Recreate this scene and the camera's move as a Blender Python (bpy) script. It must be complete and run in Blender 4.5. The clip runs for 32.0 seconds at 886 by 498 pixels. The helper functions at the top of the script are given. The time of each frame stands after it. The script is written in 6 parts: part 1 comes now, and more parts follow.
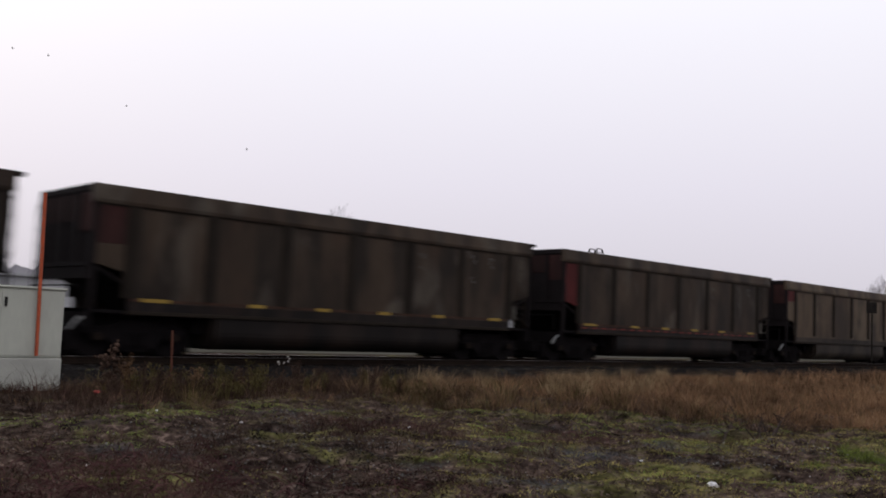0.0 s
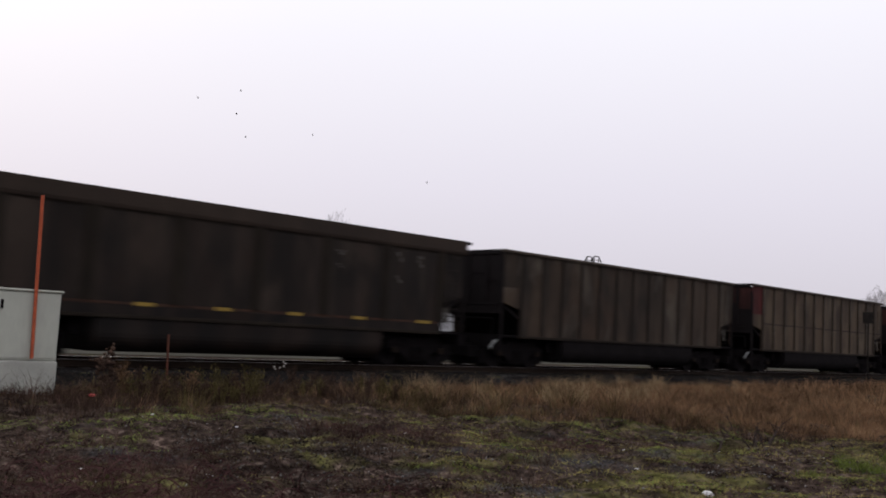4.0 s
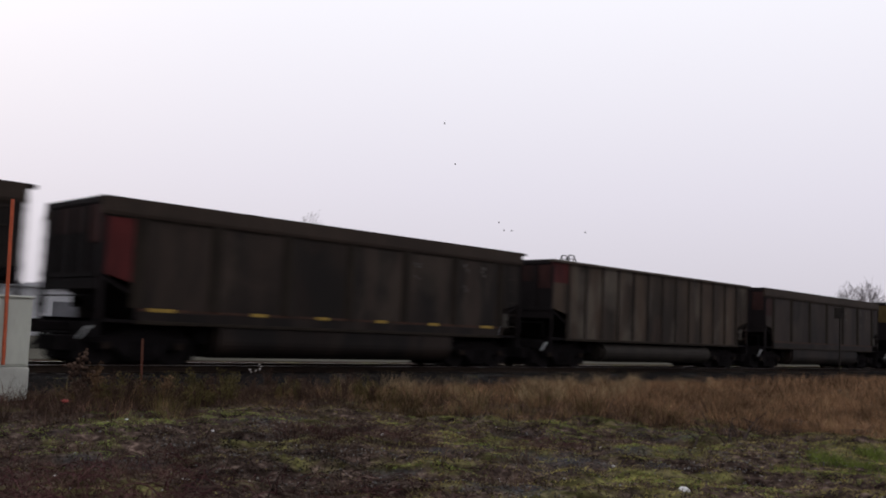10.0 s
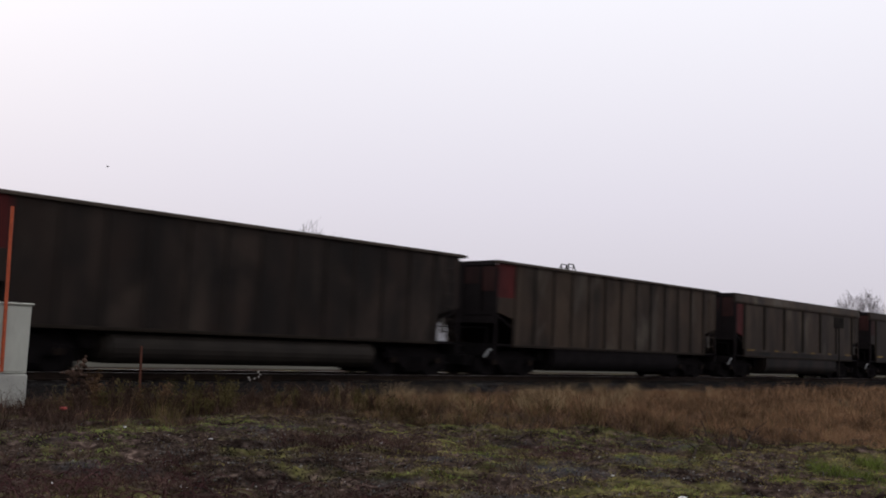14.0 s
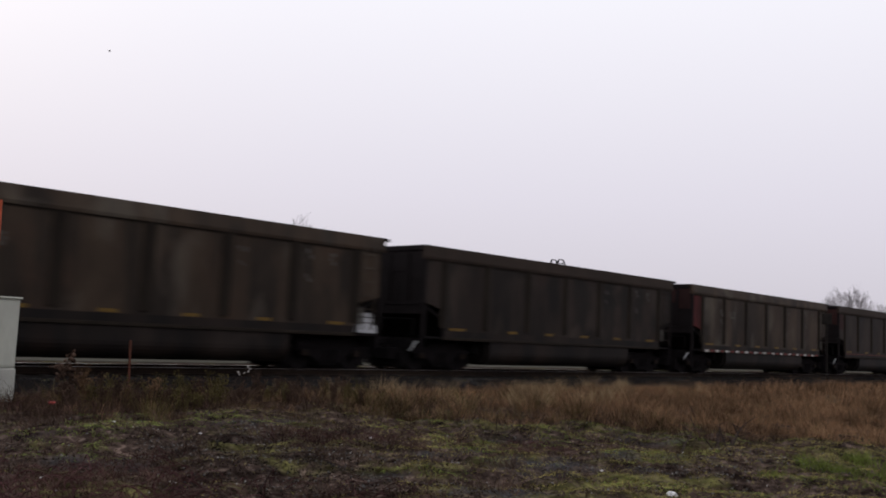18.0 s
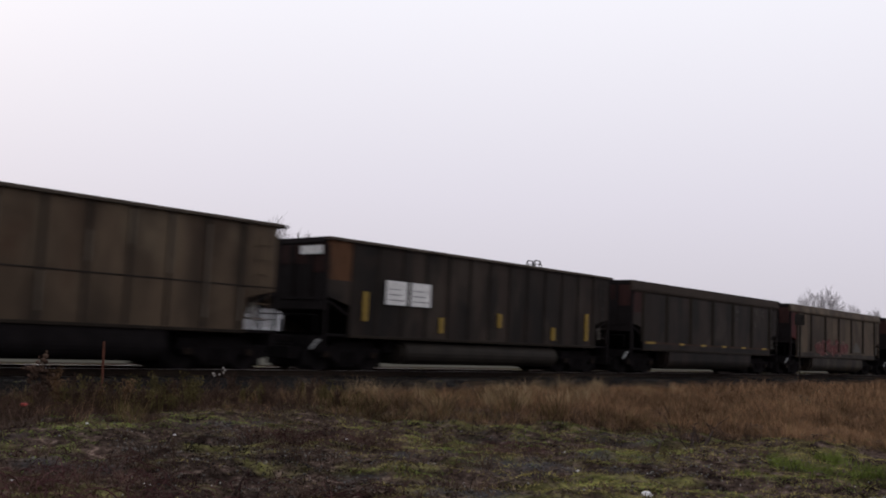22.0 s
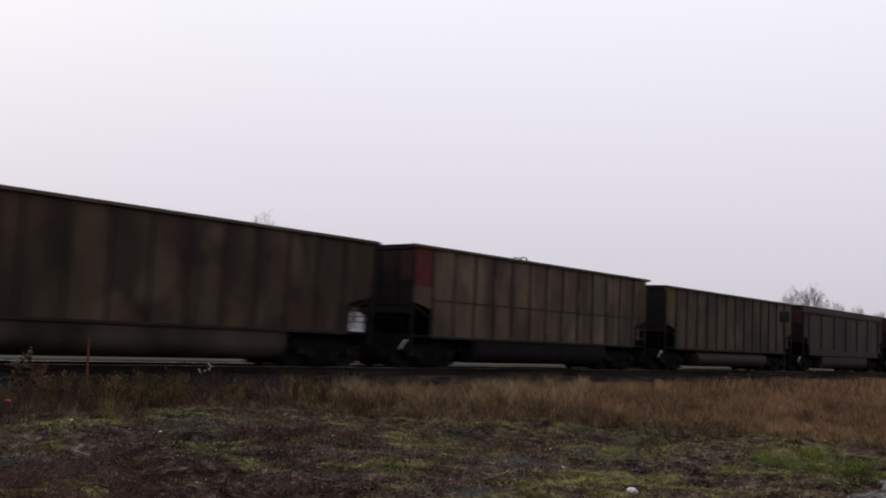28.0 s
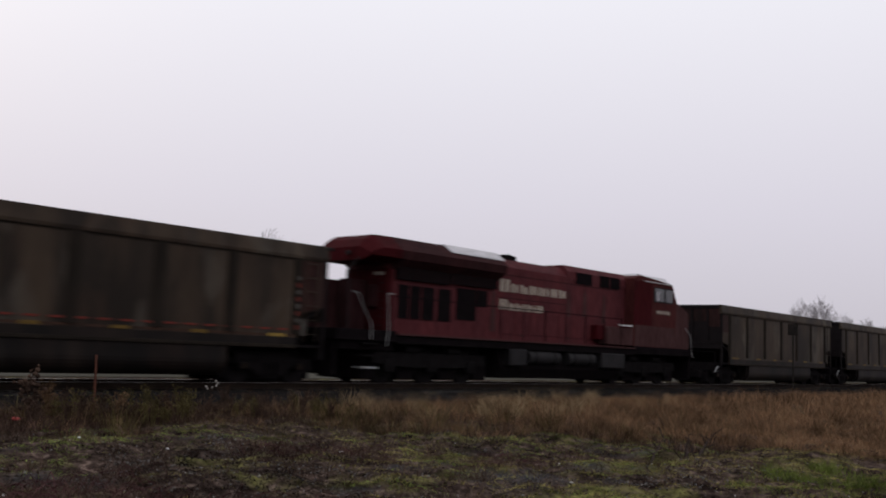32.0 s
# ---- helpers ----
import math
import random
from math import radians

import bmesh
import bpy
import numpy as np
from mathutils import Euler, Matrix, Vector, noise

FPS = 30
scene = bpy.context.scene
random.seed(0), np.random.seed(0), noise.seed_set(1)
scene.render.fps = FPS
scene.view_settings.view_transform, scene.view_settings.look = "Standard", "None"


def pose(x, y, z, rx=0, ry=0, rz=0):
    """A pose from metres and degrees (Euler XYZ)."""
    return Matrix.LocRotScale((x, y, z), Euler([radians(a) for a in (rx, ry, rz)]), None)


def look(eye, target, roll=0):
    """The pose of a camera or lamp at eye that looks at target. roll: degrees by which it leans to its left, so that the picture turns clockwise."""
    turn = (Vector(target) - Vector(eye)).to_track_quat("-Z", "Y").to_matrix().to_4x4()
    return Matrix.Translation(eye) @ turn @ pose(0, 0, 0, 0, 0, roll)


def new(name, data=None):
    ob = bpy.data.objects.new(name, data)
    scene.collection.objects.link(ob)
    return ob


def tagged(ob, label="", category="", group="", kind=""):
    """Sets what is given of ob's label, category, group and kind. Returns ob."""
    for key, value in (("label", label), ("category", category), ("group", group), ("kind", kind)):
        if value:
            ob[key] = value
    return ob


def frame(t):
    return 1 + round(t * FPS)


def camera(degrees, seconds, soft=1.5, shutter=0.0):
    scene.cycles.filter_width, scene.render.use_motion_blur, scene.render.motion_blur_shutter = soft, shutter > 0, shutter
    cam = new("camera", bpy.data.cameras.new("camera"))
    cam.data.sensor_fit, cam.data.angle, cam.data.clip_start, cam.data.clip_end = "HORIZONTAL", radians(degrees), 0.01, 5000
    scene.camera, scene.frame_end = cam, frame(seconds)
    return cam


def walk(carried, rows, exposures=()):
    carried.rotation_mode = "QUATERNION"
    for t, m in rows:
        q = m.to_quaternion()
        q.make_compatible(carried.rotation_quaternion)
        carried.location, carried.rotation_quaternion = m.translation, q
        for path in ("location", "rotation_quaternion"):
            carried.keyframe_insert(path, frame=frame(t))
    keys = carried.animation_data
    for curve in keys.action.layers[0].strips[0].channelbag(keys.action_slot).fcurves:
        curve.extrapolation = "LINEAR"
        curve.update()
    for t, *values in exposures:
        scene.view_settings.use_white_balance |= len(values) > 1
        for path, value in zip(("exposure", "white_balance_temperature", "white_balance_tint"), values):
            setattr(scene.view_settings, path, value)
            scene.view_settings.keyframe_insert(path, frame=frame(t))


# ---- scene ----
# ---- camera: stands beside the line, pans slowly; seconds, heading, tilt, lean in degrees ----
EYE = (0.0, 0.0, 1.03)
PATH = (
    (0, 43.753, 4.719, 2.578), (0.5, 43.847, 4.848, 2.680), (1, 43.927, 4.903, 2.711),
    (1.5, 43.985, 4.923, 2.688), (2, 43.944, 4.981, 2.693), (2.5, 43.909, 5.048, 2.847),
    (3, 43.968, 5.074, 2.882), (3.5, 43.820, 5.101, 3.056), (5.5, 44.562, 5.052, 3.113),
    (6, 44.821, 5.006, 3.053), (6.5, 45.079, 5.009, 3.038), (7, 45.203, 4.957, 2.948),
    (7.5, 45.292, 4.856, 2.958), (8, 45.391, 4.838, 3.020), (8.5, 45.453, 4.891, 2.882),
    (9, 45.459, 4.938, 2.837), (9.5, 45.467, 4.988, 2.524), (10, 45.424, 5.205, 2.344),
    (10.5, 45.335, 5.335, 2.369), (11, 45.426, 5.346, 2.467), (11.5, 45.538, 5.420, 2.601),
    (12, 45.641, 5.479, 2.700), (12.5, 45.696, 5.542, 2.655), (13, 45.696, 5.624, 2.586),
    (13.5, 45.554, 5.681, 2.560), (14, 45.433, 5.722, 2.543), (14.5, 45.379, 5.771, 2.606),
    (16.5, 45.910, 5.686, 2.729), (17, 46.054, 5.494, 2.719), (17.5, 46.088, 5.408, 2.686),
    (18, 46.045, 5.450, 2.685), (18.5, 46.185, 5.412, 2.699), (19, 46.732, 5.384, 2.764),
    (19.5, 47.039, 5.367, 2.825), (20, 47.159, 5.310, 2.759), (20.5, 47.214, 5.347, 2.766),
    (21, 47.296, 5.410, 2.584), (21.5, 47.374, 5.534, 2.567), (22, 47.494, 5.565, 2.640),
    (22.5, 47.656, 5.666, 2.576), (23, 48.176, 5.762, 2.605), (23.5, 48.760, 5.952, 2.551),
    (24, 48.941, 6.042, 2.517), (24.5, 48.648, 6.048, 2.439), (25, 48.532, 6.003, 2.519),
    (25.5, 48.528, 5.911, 2.574), (27.5, 48.314, 5.430, 2.617), (28, 48.320, 5.397, 2.729),
    (28.5, 48.441, 5.414, 2.733), (29, 48.630, 5.539, 2.705), (29.5, 48.771, 5.655, 2.675),
    (30, 48.822, 5.716, 2.601), (30.5, 48.919, 5.840, 2.549), (31, 48.952, 5.930, 2.476),
    (31.5, 48.735, 6.145, 2.449), (32, 47.877, 6.303, 2.383),
)
cam = camera(51.0, 32.0, soft=1.9, shutter=0.35)
walk(cam, [(t, Matrix.Translation(EYE) @ pose(0, 0, 0, 90 + tilt, 0, -yaw) @ pose(0, 0, 0, 0, 0, lean))
           for t, yaw, tilt, lean in PATH],
     exposures=[(0.0, 0.10), (10.0, 0.06), (20.0, 0.02), (22.8, 0.0), (24.0, -0.13), (25.2, -0.08), (28.0, 0.0), (29.0, 0.03), (30.0, 0.02), (32.0, -0.09)])

# ---- sky: even winter overcast ----
world = bpy.data.worlds.new("overcast")
scene.world = world
world.use_nodes = True
wn, wl = world.node_tree.nodes, world.node_tree.links
wn.clear()
w_sky = wn.new("ShaderNodeTexSky")
w_sky.sky_type, w_sky.sun_disc = "NISHITA", False
w_sky.sun_elevation, w_sky.sun_rotation = radians(24), radians(12)
w_sky.dust_density, w_sky.air_density = 5.0, 1.0
w_geo = wn.new("ShaderNodeTexCoord")
w_sep = wn.new("ShaderNodeSeparateXYZ")
w_ramp = wn.new("ShaderNodeValToRGB")
w_ramp.color_ramp.elements[0].position, w_ramp.color_ramp.elements[0].color = 0.0, (0.58, 0.55, 0.61, 1)
w_ramp.color_ramp.elements[1].position, w_ramp.color_ramp.elements[1].color = 0.42, (0.960, 0.955, 1.02, 1)
e = w_ramp.color_ramp.elements.new(0.15)
e.color = (0.73, 0.70, 0.785, 1)
w_mul = wn.new("ShaderNodeMix")
w_mul.data_type = "RGBA"
w_mul.inputs[0].default_value = 0.002
w_bg = wn.new("ShaderNodeBackground")
w_bg.inputs["Strength"].default_value = 1.0
w_out = wn.new("ShaderNodeOutputWorld")
wl.new(w_geo.outputs["Generated"], w_sep.inputs[0])
wl.new(w_sep.outputs["Z"], w_ramp.inputs[0])
wl.new(w_ramp.outputs[0], w_mul.inputs["A"])
wl.new(w_sky.outputs[0], w_mul.inputs["B"])
wl.new(w_mul.outputs["Result"], w_bg.inputs["Color"])
wl.new(w_bg.outputs[0], w_out.inputs[0])

sun_data = bpy.data.lights.new("sun", "SUN")
sun_data.energy, sun_data.angle, sun_data.color = 0.5, radians(30), (1.0, 0.97, 0.93)
sun = new("sun", sun_data)
sun.matrix_world = look((20, 92, 42), (0, 0, 0))


# ---- materials ----
def material(name, colour, rough=0.8, metal=0.0, vary=0.3, scale=3.0, second=None, bump=0.2, bump_scale=60.0,
             streak=0.0, per_object=0.0, spec=0.12, grain=0.5):
    """A weathered surface: two scales of noise mix the colour with a second one, optional vertical streaks."""
    m = bpy.data.materials.new(name)
    m.use_nodes = True
    n, l = m.node_tree.nodes, m.node_tree.links
    b = n["Principled BSDF"]
    b.inputs["Roughness"].default_value = rough
    b.inputs["Metallic"].default_value = metal
    b.inputs["Specular IOR Level"].default_value = spec
    second = second or tuple(c * 0.55 for c in colour)
    tc = n.new("ShaderNodeTexCoord")
    big = n.new("ShaderNodeTexNoise")
    big.inputs["Scale"].default_value, big.inputs["Detail"].default_value = scale, 6
    fine = n.new("ShaderNodeTexNoise")
    fine.inputs["Scale"].default_value, fine.inputs["Detail"].default_value = bump_scale, 4
    src = tc.outputs["Object"]
    if streak:
        mp = n.new("ShaderNodeMapping")
        mp.inputs["Scale"].default_value = (1, 1, streak)
        oi = n.new("ShaderNodeObjectInfo")
        sh = n.new("ShaderNodeVectorMath")
        sh.operation = "MULTIPLY_ADD"
        cb = n.new("ShaderNodeCombineXYZ")
        l.new(oi.outputs["Random"], cb.inputs[0])
        sh.inputs[1].default_value = (60, 60, 60)
        l.new(cb.outputs[0], sh.inputs[0])
        l.new(src, sh.inputs[2])
        l.new(sh.outputs[0], mp.inputs["Vector"])
        l.new(mp.outputs[0], big.inputs["Vector"])
        l.new(mp.outputs[0], fine.inputs["Vector"])
        fine.inputs["Scale"].default_value = bump_scale * 0.16
        fine.inputs["Detail"].default_value = 8
    else:
        l.new(src, big.inputs["Vector"])
        l.new(src, fine.inputs["Vector"])
    ramp = n.new("ShaderNodeValToRGB")
    ramp.color_ramp.elements[0].position, ramp.color_ramp.elements[1].position = 0.5 - vary * 0.5, 0.5 + vary * 0.5
    ramp.color_ramp.elements[0].color, ramp.color_ramp.elements[1].color = (*second, 1), (*colour, 1)
    l.new(big.outputs["Fac"], ramp.inputs[0])
    mix = n.new("ShaderNodeMix")
    mix.data_type, mix.blend_type = "RGBA", "MULTIPLY"
    mix.inputs[0].default_value = grain
    gr = n.new("ShaderNodeValToRGB")
    gr.color_ramp.elements[0].position, gr.color_ramp.elements[0].color = 0.3, (0.35, 0.35, 0.35, 1)
    gr.color_ramp.elements[1].position, gr.color_ramp.elements[1].color = 0.65, (1.2, 1.2, 1.2, 1)
    l.new(fine.outputs["Fac"], gr.inputs[0])
    l.new(ramp.outputs[0], mix.inputs["A"])
    l.new(gr.outputs[0], mix.inputs["B"])
    col = mix.outputs["Result"]
    if per_object:
        oi = n.new("ShaderNodeObjectInfo")
        mr = n.new("ShaderNodeMapRange")
        mr.inputs["To Min"].default_value, mr.inputs["To Max"].default_value = 1 - per_object, 1 + per_object
        hs = n.new("ShaderNodeHueSaturation")
        l.new(oi.outputs["Random"], mr.inputs["Value"])
        l.new(mr.outputs[0], hs.inputs["Value"])
        l.new(col, hs.inputs["Color"])
        col = hs.outputs[0]
    l.new(col, b.inputs["Base Color"])
    if bump:
        bp = n.new("ShaderNodeBump")
        bp.inputs["Strength"].default_value, bp.inputs["Distance"].default_value = bump, 0.01
        l.new(fine.outputs["Fac"], bp.inputs["Height"])
        l.new(bp.outputs[0], b.inputs["Normal"])
    return m


def paint(name, colour, second, rust=(0.045, 0.026, 0.016), pale=(0.10, 0.085, 0.066), blotch=0.85):
    """Old wagon paint: run-down streaks, broad blotches, rusty smears and worn pale spots, other on every wagon."""
    m = bpy.data.materials.new(name)
    m.use_nodes = True
    n, l = m.node_tree.nodes, m.node_tree.links
    b = n["Principled BSDF"]
    b.inputs["Roughness"].default_value = 0.7
    b.inputs["Specular IOR Level"].default_value = 0.18
    tc = n.new("ShaderNodeTexCoord")
    oi = n.new("ShaderNodeObjectInfo")
    sh = n.new("ShaderNodeVectorMath")
    sh.operation = "MULTIPLY_ADD"
    sh.inputs[1].default_value = (70, 70, 70)
    cb = n.new("ShaderNodeCombineXYZ")
    l.new(oi.outputs["Random"], cb.inputs[0])
    l.new(cb.outputs[0], sh.inputs[0])
    l.new(tc.outputs["Object"], sh.inputs[2])

    def noise(scale, stretch, detail, lo, hi, shift=0.0, twist=0.0):
        mp = n.new("ShaderNodeMapping")
        mp.inputs["Scale"].default_value = (1, 1, stretch)
        mp.inputs["Location"].default_value = (shift, shift, shift)
        t = n.new("ShaderNodeTexNoise")
        t.inputs["Scale"].default_value, t.inputs["Detail"].default_value = scale, detail
        t.inputs["Distortion"].default_value = twist
        r = n.new("ShaderNodeMapRange")
        r.inputs["From Min"].default_value, r.inputs["From Max"].default_value = lo, hi
        l.new(sh.outputs[0], mp.inputs["Vector"])
        l.new(mp.outputs[0], t.inputs["Vector"])
        l.new(t.outputs["Fac"], r.inputs["Value"])
        return r.outputs[0], t.outputs["Fac"]

    def blend(fac, a, c, top=1.0, kind="MIX"):
        x = n.new("ShaderNodeMix")
        x.data_type, x.blend_type = "RGBA", kind
        k = n.new("ShaderNodeMath")
        k.operation = "MULTIPLY"
        k.inputs[1].default_value = top
        l.new(fac, k.inputs[0])
        l.new(k.outputs[0], x.inputs[0])
        for sock, v in ((x.inputs["A"], a), (x.inputs["B"], c)):
            if isinstance(v, tuple):
                sock.default_value = (*v, 1)
            else:
                l.new(v, sock)
        return x.outputs["Result"]

    streaks, _ = noise(1.25, 0.2, 7, 0.42, 0.58)
    c = blend(streaks, second, colour)
    c = blend(noise(0.55, 0.7, 6, 0.42, 0.60, 11.0, 0.8)[0], c, (0.40, 0.37, 0.36), blotch, "MULTIPLY")
    c = blend(noise(0.9, 0.45, 7, 0.56, 0.70, 23.0, 0.8)[0], c, rust, 0.75)
    c = blend(noise(0.8, 0.5, 8, 0.56, 0.70, 37.0, 0.5)[0], c, pale, 0.6)
    fine, raw = noise(9.0, 0.3, 8, 0.3, 0.7, 5.0)
    c = blend(fine, c, (0.62, 0.6, 0.6), 0.5, "MULTIPLY")
    l.new(c, b.inputs["Base Color"])
    bp = n.new("ShaderNodeBump")
    bp.inputs["Strength"].default_value, bp.inputs["Distance"].default_value = 0.25, 0.012
    l.new(raw, bp.inputs["Height"])
    l.new(bp.outputs[0], b.inputs["Normal"])
    return m


def blades(name, low, high, rough=0.85, single=0.22):
    """Plant stuff: every blade takes its own tint between two colours."""
    m = bpy.data.materials.new(name)
    m.use_nodes = True
    n, l = m.node_tree.nodes, m.node_tree.links
    b = n["Principled BSDF"]
    b.inputs["Roughness"].default_value = rough
    b.inputs["Specular IOR Level"].default_value = 0.0
    g = n.new("ShaderNodeNewGeometry")
    ramp = n.new("ShaderNodeValToRGB")
    ramp.color_ramp.elements[0].color, ramp.color_ramp.elements[1].color = (*low, 1), (*high, 1)
    tc = n.new("ShaderNodeTexCoord")
    nz = n.new("ShaderNodeTexNoise")
    nz.inputs["Scale"].default_value = 0.35
    n2 = n.new("ShaderNodeTexNoise")
    n2.inputs["Scale"].default_value, n2.inputs["Detail"].default_value = 2.6, 4
    l.new(tc.outputs["Object"], n2.inputs["Vector"])
    st = n.new("ShaderNodeMapRange")
    st.inputs["From Min"].default_value, st.inputs["From Max"].default_value = 0.38, 0.62
    st.inputs["To Min"].default_value, st.inputs["To Max"].default_value = 0.0, 0.46
    l.new(n2.outputs["Fac"], st.inputs["Value"])
    mt = n.new("ShaderNodeMath")
    mt.operation = "MULTIPLY_ADD"
    mt.inputs[1].default_value = single
    ad = n.new("ShaderNodeMath")
    ad.operation = "MULTIPLY_ADD"
    ad.inputs[1].default_value = 1.1
    l.new(g.outputs["Random Per Island"], mt.inputs[0])
    l.new(st.outputs[0], mt.inputs[2])
    l.new(tc.outputs["Object"], nz.inputs["Vector"])
    l.new(nz.outputs["Fac"], ad.inputs[0])
    l.new(mt.outputs[0], ad.inputs[2])
    sb = n.new("ShaderNodeMath")
    sb.operation = "SUBTRACT"
    sb.inputs[1].default_value = 0.36 + single * 0.5
    l.new(ad.outputs[0], sb.inputs[0])
    l.new(sb.outputs[0], ramp.inputs[0])
    l.new(ramp.outputs[0], b.inputs["Base Color"])
    return m


GREY_BROWN = paint("grey_brown_paint", (0.0514, 0.0344, 0.0219), (0.0233, 0.0158, 0.0107), blotch=0.65)
DARK_PAINT = paint("sooty_paint", (0.0271, 0.0179, 0.0132), (0.0113, 0.0073, 0.0055), (0.0196, 0.0104, 0.0067), (0.0456, 0.0333, 0.0246))
PALE_PAINT = paint("pale_weathered_paint", (0.0817, 0.0564, 0.0354), (0.0393, 0.0268, 0.0169), (0.0499, 0.0260, 0.0145), (0.1250, 0.0953, 0.0623), blotch=0.5)
GREEN_GREY = paint("olive_grey_paint", (0.0532, 0.0343, 0.0200), (0.0259, 0.0166, 0.0101), (0.0361, 0.0178, 0.0097), (0.0935, 0.0650, 0.0404))
# belly paints, which also colour the painted shade low on the sides
BELLY_BROWN = paint("grimy_belly_and_low_shade", (0.0172, 0.0107, 0.0079), (0.0066, 0.0043, 0.0035), (0.0146, 0.0074, 0.0049), (0.0265, 0.0186, 0.0148))
BELLY_LIGHT = paint("dusty_belly_and_low_shade", (0.0360, 0.0270, 0.0190), (0.0170, 0.0125, 0.0090), (0.0330, 0.0190, 0.0110), (0.0560, 0.0440, 0.0330))
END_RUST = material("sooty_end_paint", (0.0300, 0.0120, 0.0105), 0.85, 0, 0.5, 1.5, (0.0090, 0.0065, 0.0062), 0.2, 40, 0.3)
RIB_DIRT_SHADE = material("grimy_post_and_shade", (0.0213, 0.0158, 0.0116), 0.85, 0, 0.6, 2.0, (0.0113, 0.0084, 0.0063), 0.2, 50, 0.2)
RIB_BROWN = material("brown_post", (0.0266, 0.0207, 0.0171), 0.85, 0, 0.6, 2.0, (0.0133, 0.0108, 0.0099), 0.2, 50, 0.2)
CHORD = material("dusty_top_plate", (0.0349, 0.0242, 0.0183), 0.8, 0, 0.5, 1.0, (0.0199, 0.0143, 0.0112), 0.15, 40)
LIP = material("worn_lip", (0.0780, 0.0621, 0.0492), 0.7, 0.2, 0.5, 1.5, (0.0360, 0.0279, 0.0221), 0.15, 40)
RED_END = material("dull_red_paint", (0.0872, 0.0139, 0.0133), 0.7, 0, 0.6, 1.5, (0.0298, 0.0076, 0.0076), 0.15, 40, 0.3)
DARK_RED_END = material("sooty_red_paint", (0.0416, 0.0145, 0.0127), 0.75, 0, 0.6, 1.5, (0.0187, 0.0093, 0.0085), 0.15, 40, 0.3)
YELLOW_END = material("ochre_paint", (0.1530, 0.0752, 0.0165), 0.7, 0, 0.6, 1.5, (0.0706, 0.0360, 0.0112), 0.15, 40, 0.3)
ORANGE_END = material("rusty_orange_paint", (0.098, 0.045, 0.021), 0.7, 0, 0.6, 1.5, (0.045, 0.022, 0.012), 0.15, 40, 0.3)
BEIGE_END = material("beige_paint", (0.210, 0.180, 0.128), 0.7, 0, 0.6, 1.5, (0.105, 0.090, 0.068), 0.15, 40, 0.3)
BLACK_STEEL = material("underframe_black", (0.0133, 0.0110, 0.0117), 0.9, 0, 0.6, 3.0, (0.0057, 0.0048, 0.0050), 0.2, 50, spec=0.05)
# soot, darkened further for the shade in the hollow wagon ends
END_SOOT_SHADE = material("end_soot_and_shade", (0.0149, 0.0112, 0.0117), 0.9, 0, 0.6, 2.0, (0.0081, 0.0063, 0.0065), 0.2, 50)
STEEL = material("worn_steel", (0.45, 0.44, 0.43), 0.3, 0.9, 0.4, 4.0, (0.25, 0.23, 0.22), 0.1, 60)
RUST_STEEL = material("rail_side_rust", (0.0239, 0.0154, 0.0109), 0.8, 0.2, 0.5, 4.0, (0.0120, 0.0082, 0.0061), 0.2, 60)
TANK_GREY = material("worn_tank", (0.026, 0.0215, 0.017), 0.75, 0, 0.5, 1.5, (0.013, 0.0105, 0.009), 0.1, 40, spec=0.12)
CAP_GREY = material("pale_casing", (0.0600, 0.0551, 0.0495), 0.7, 0, 0.4, 2.0, (0.0360, 0.0319, 0.0275), 0.1, 40)
BARE = material("bare_light_metal", (0.3500, 0.3500, 0.3500), 0.5, 0.3, 0.4, 4.0, (0.1750, 0.1750, 0.1750), 0.1, 60)
COAL = material("coal", (0.022, 0.022, 0.023), 0.75, 0, 0.5, 6.0, (0.010, 0.010, 0.010), 0.6, 25)
DASH_YELLOW = material("yellow_marker", (0.34, 0.23, 0.050), 0.5, 0, 0.5, 8.0, (0.19, 0.12, 0.025), 0.05, 40)
SILL_RUST = material("rusty_sill_line", (0.070, 0.034, 0.022), 0.8, 0, 0.35, 2.2, (0.022, 0.014, 0.011), 0.1, 40)
DASH_FAINT = material("worn_yellow_marker", (0.17, 0.10, 0.020), 0.6, 0, 0.5, 8.0, (0.08, 0.05, 0.016), 0.05, 40)
DULL_OCHRE = material("dull_ochre_paint", (0.085, 0.055, 0.018), 0.75, 0, 0.5, 1.5, (0.045, 0.032, 0.014), 0.15, 40, 0.3)
STRIPE_RED = material("red_stripe", (0.1800, 0.0300, 0.0210), 0.5, 0, 0.5, 8.0, (0.0840, 0.0180, 0.0132), 0.05, 40)
STRIPE_WHITE = material("white_stripe", (0.62, 0.60, 0.56), 0.5, 0, 0.5, 8.0, (0.4, 0.38, 0.35), 0.05, 40)
STREAK = material("pale_run_streak", (0.120, 0.100, 0.078), 0.75, 0, 0.7, 2.5, (0.062, 0.050, 0.038), 0.05, 40, 0.3)
DULL_WHITE = material("faded_stencil", (0.1080, 0.1000, 0.0858), 0.7, 0, 0.6, 6.0, (0.0480, 0.0440, 0.0390), 0.05, 40)
BRIGHT_WHITE = material("white_patch", (0.72, 0.71, 0.70), 0.6, 0, 0.5, 6.0, (0.5, 0.49, 0.48), 0.05, 40)
GRAFFITI = material("faded_red_spray", (0.1049, 0.0232, 0.0214), 0.7, 0, 0.35, 3.0, (0.0552, 0.0232, 0.0196), 0.05, 40)
SPRAY_PALE = material("pale_pink_spray", (0.2295, 0.1152, 0.1139), 0.7, 0, 0.5, 4.0, (0.1071, 0.0576, 0.0547), 0.05, 40)
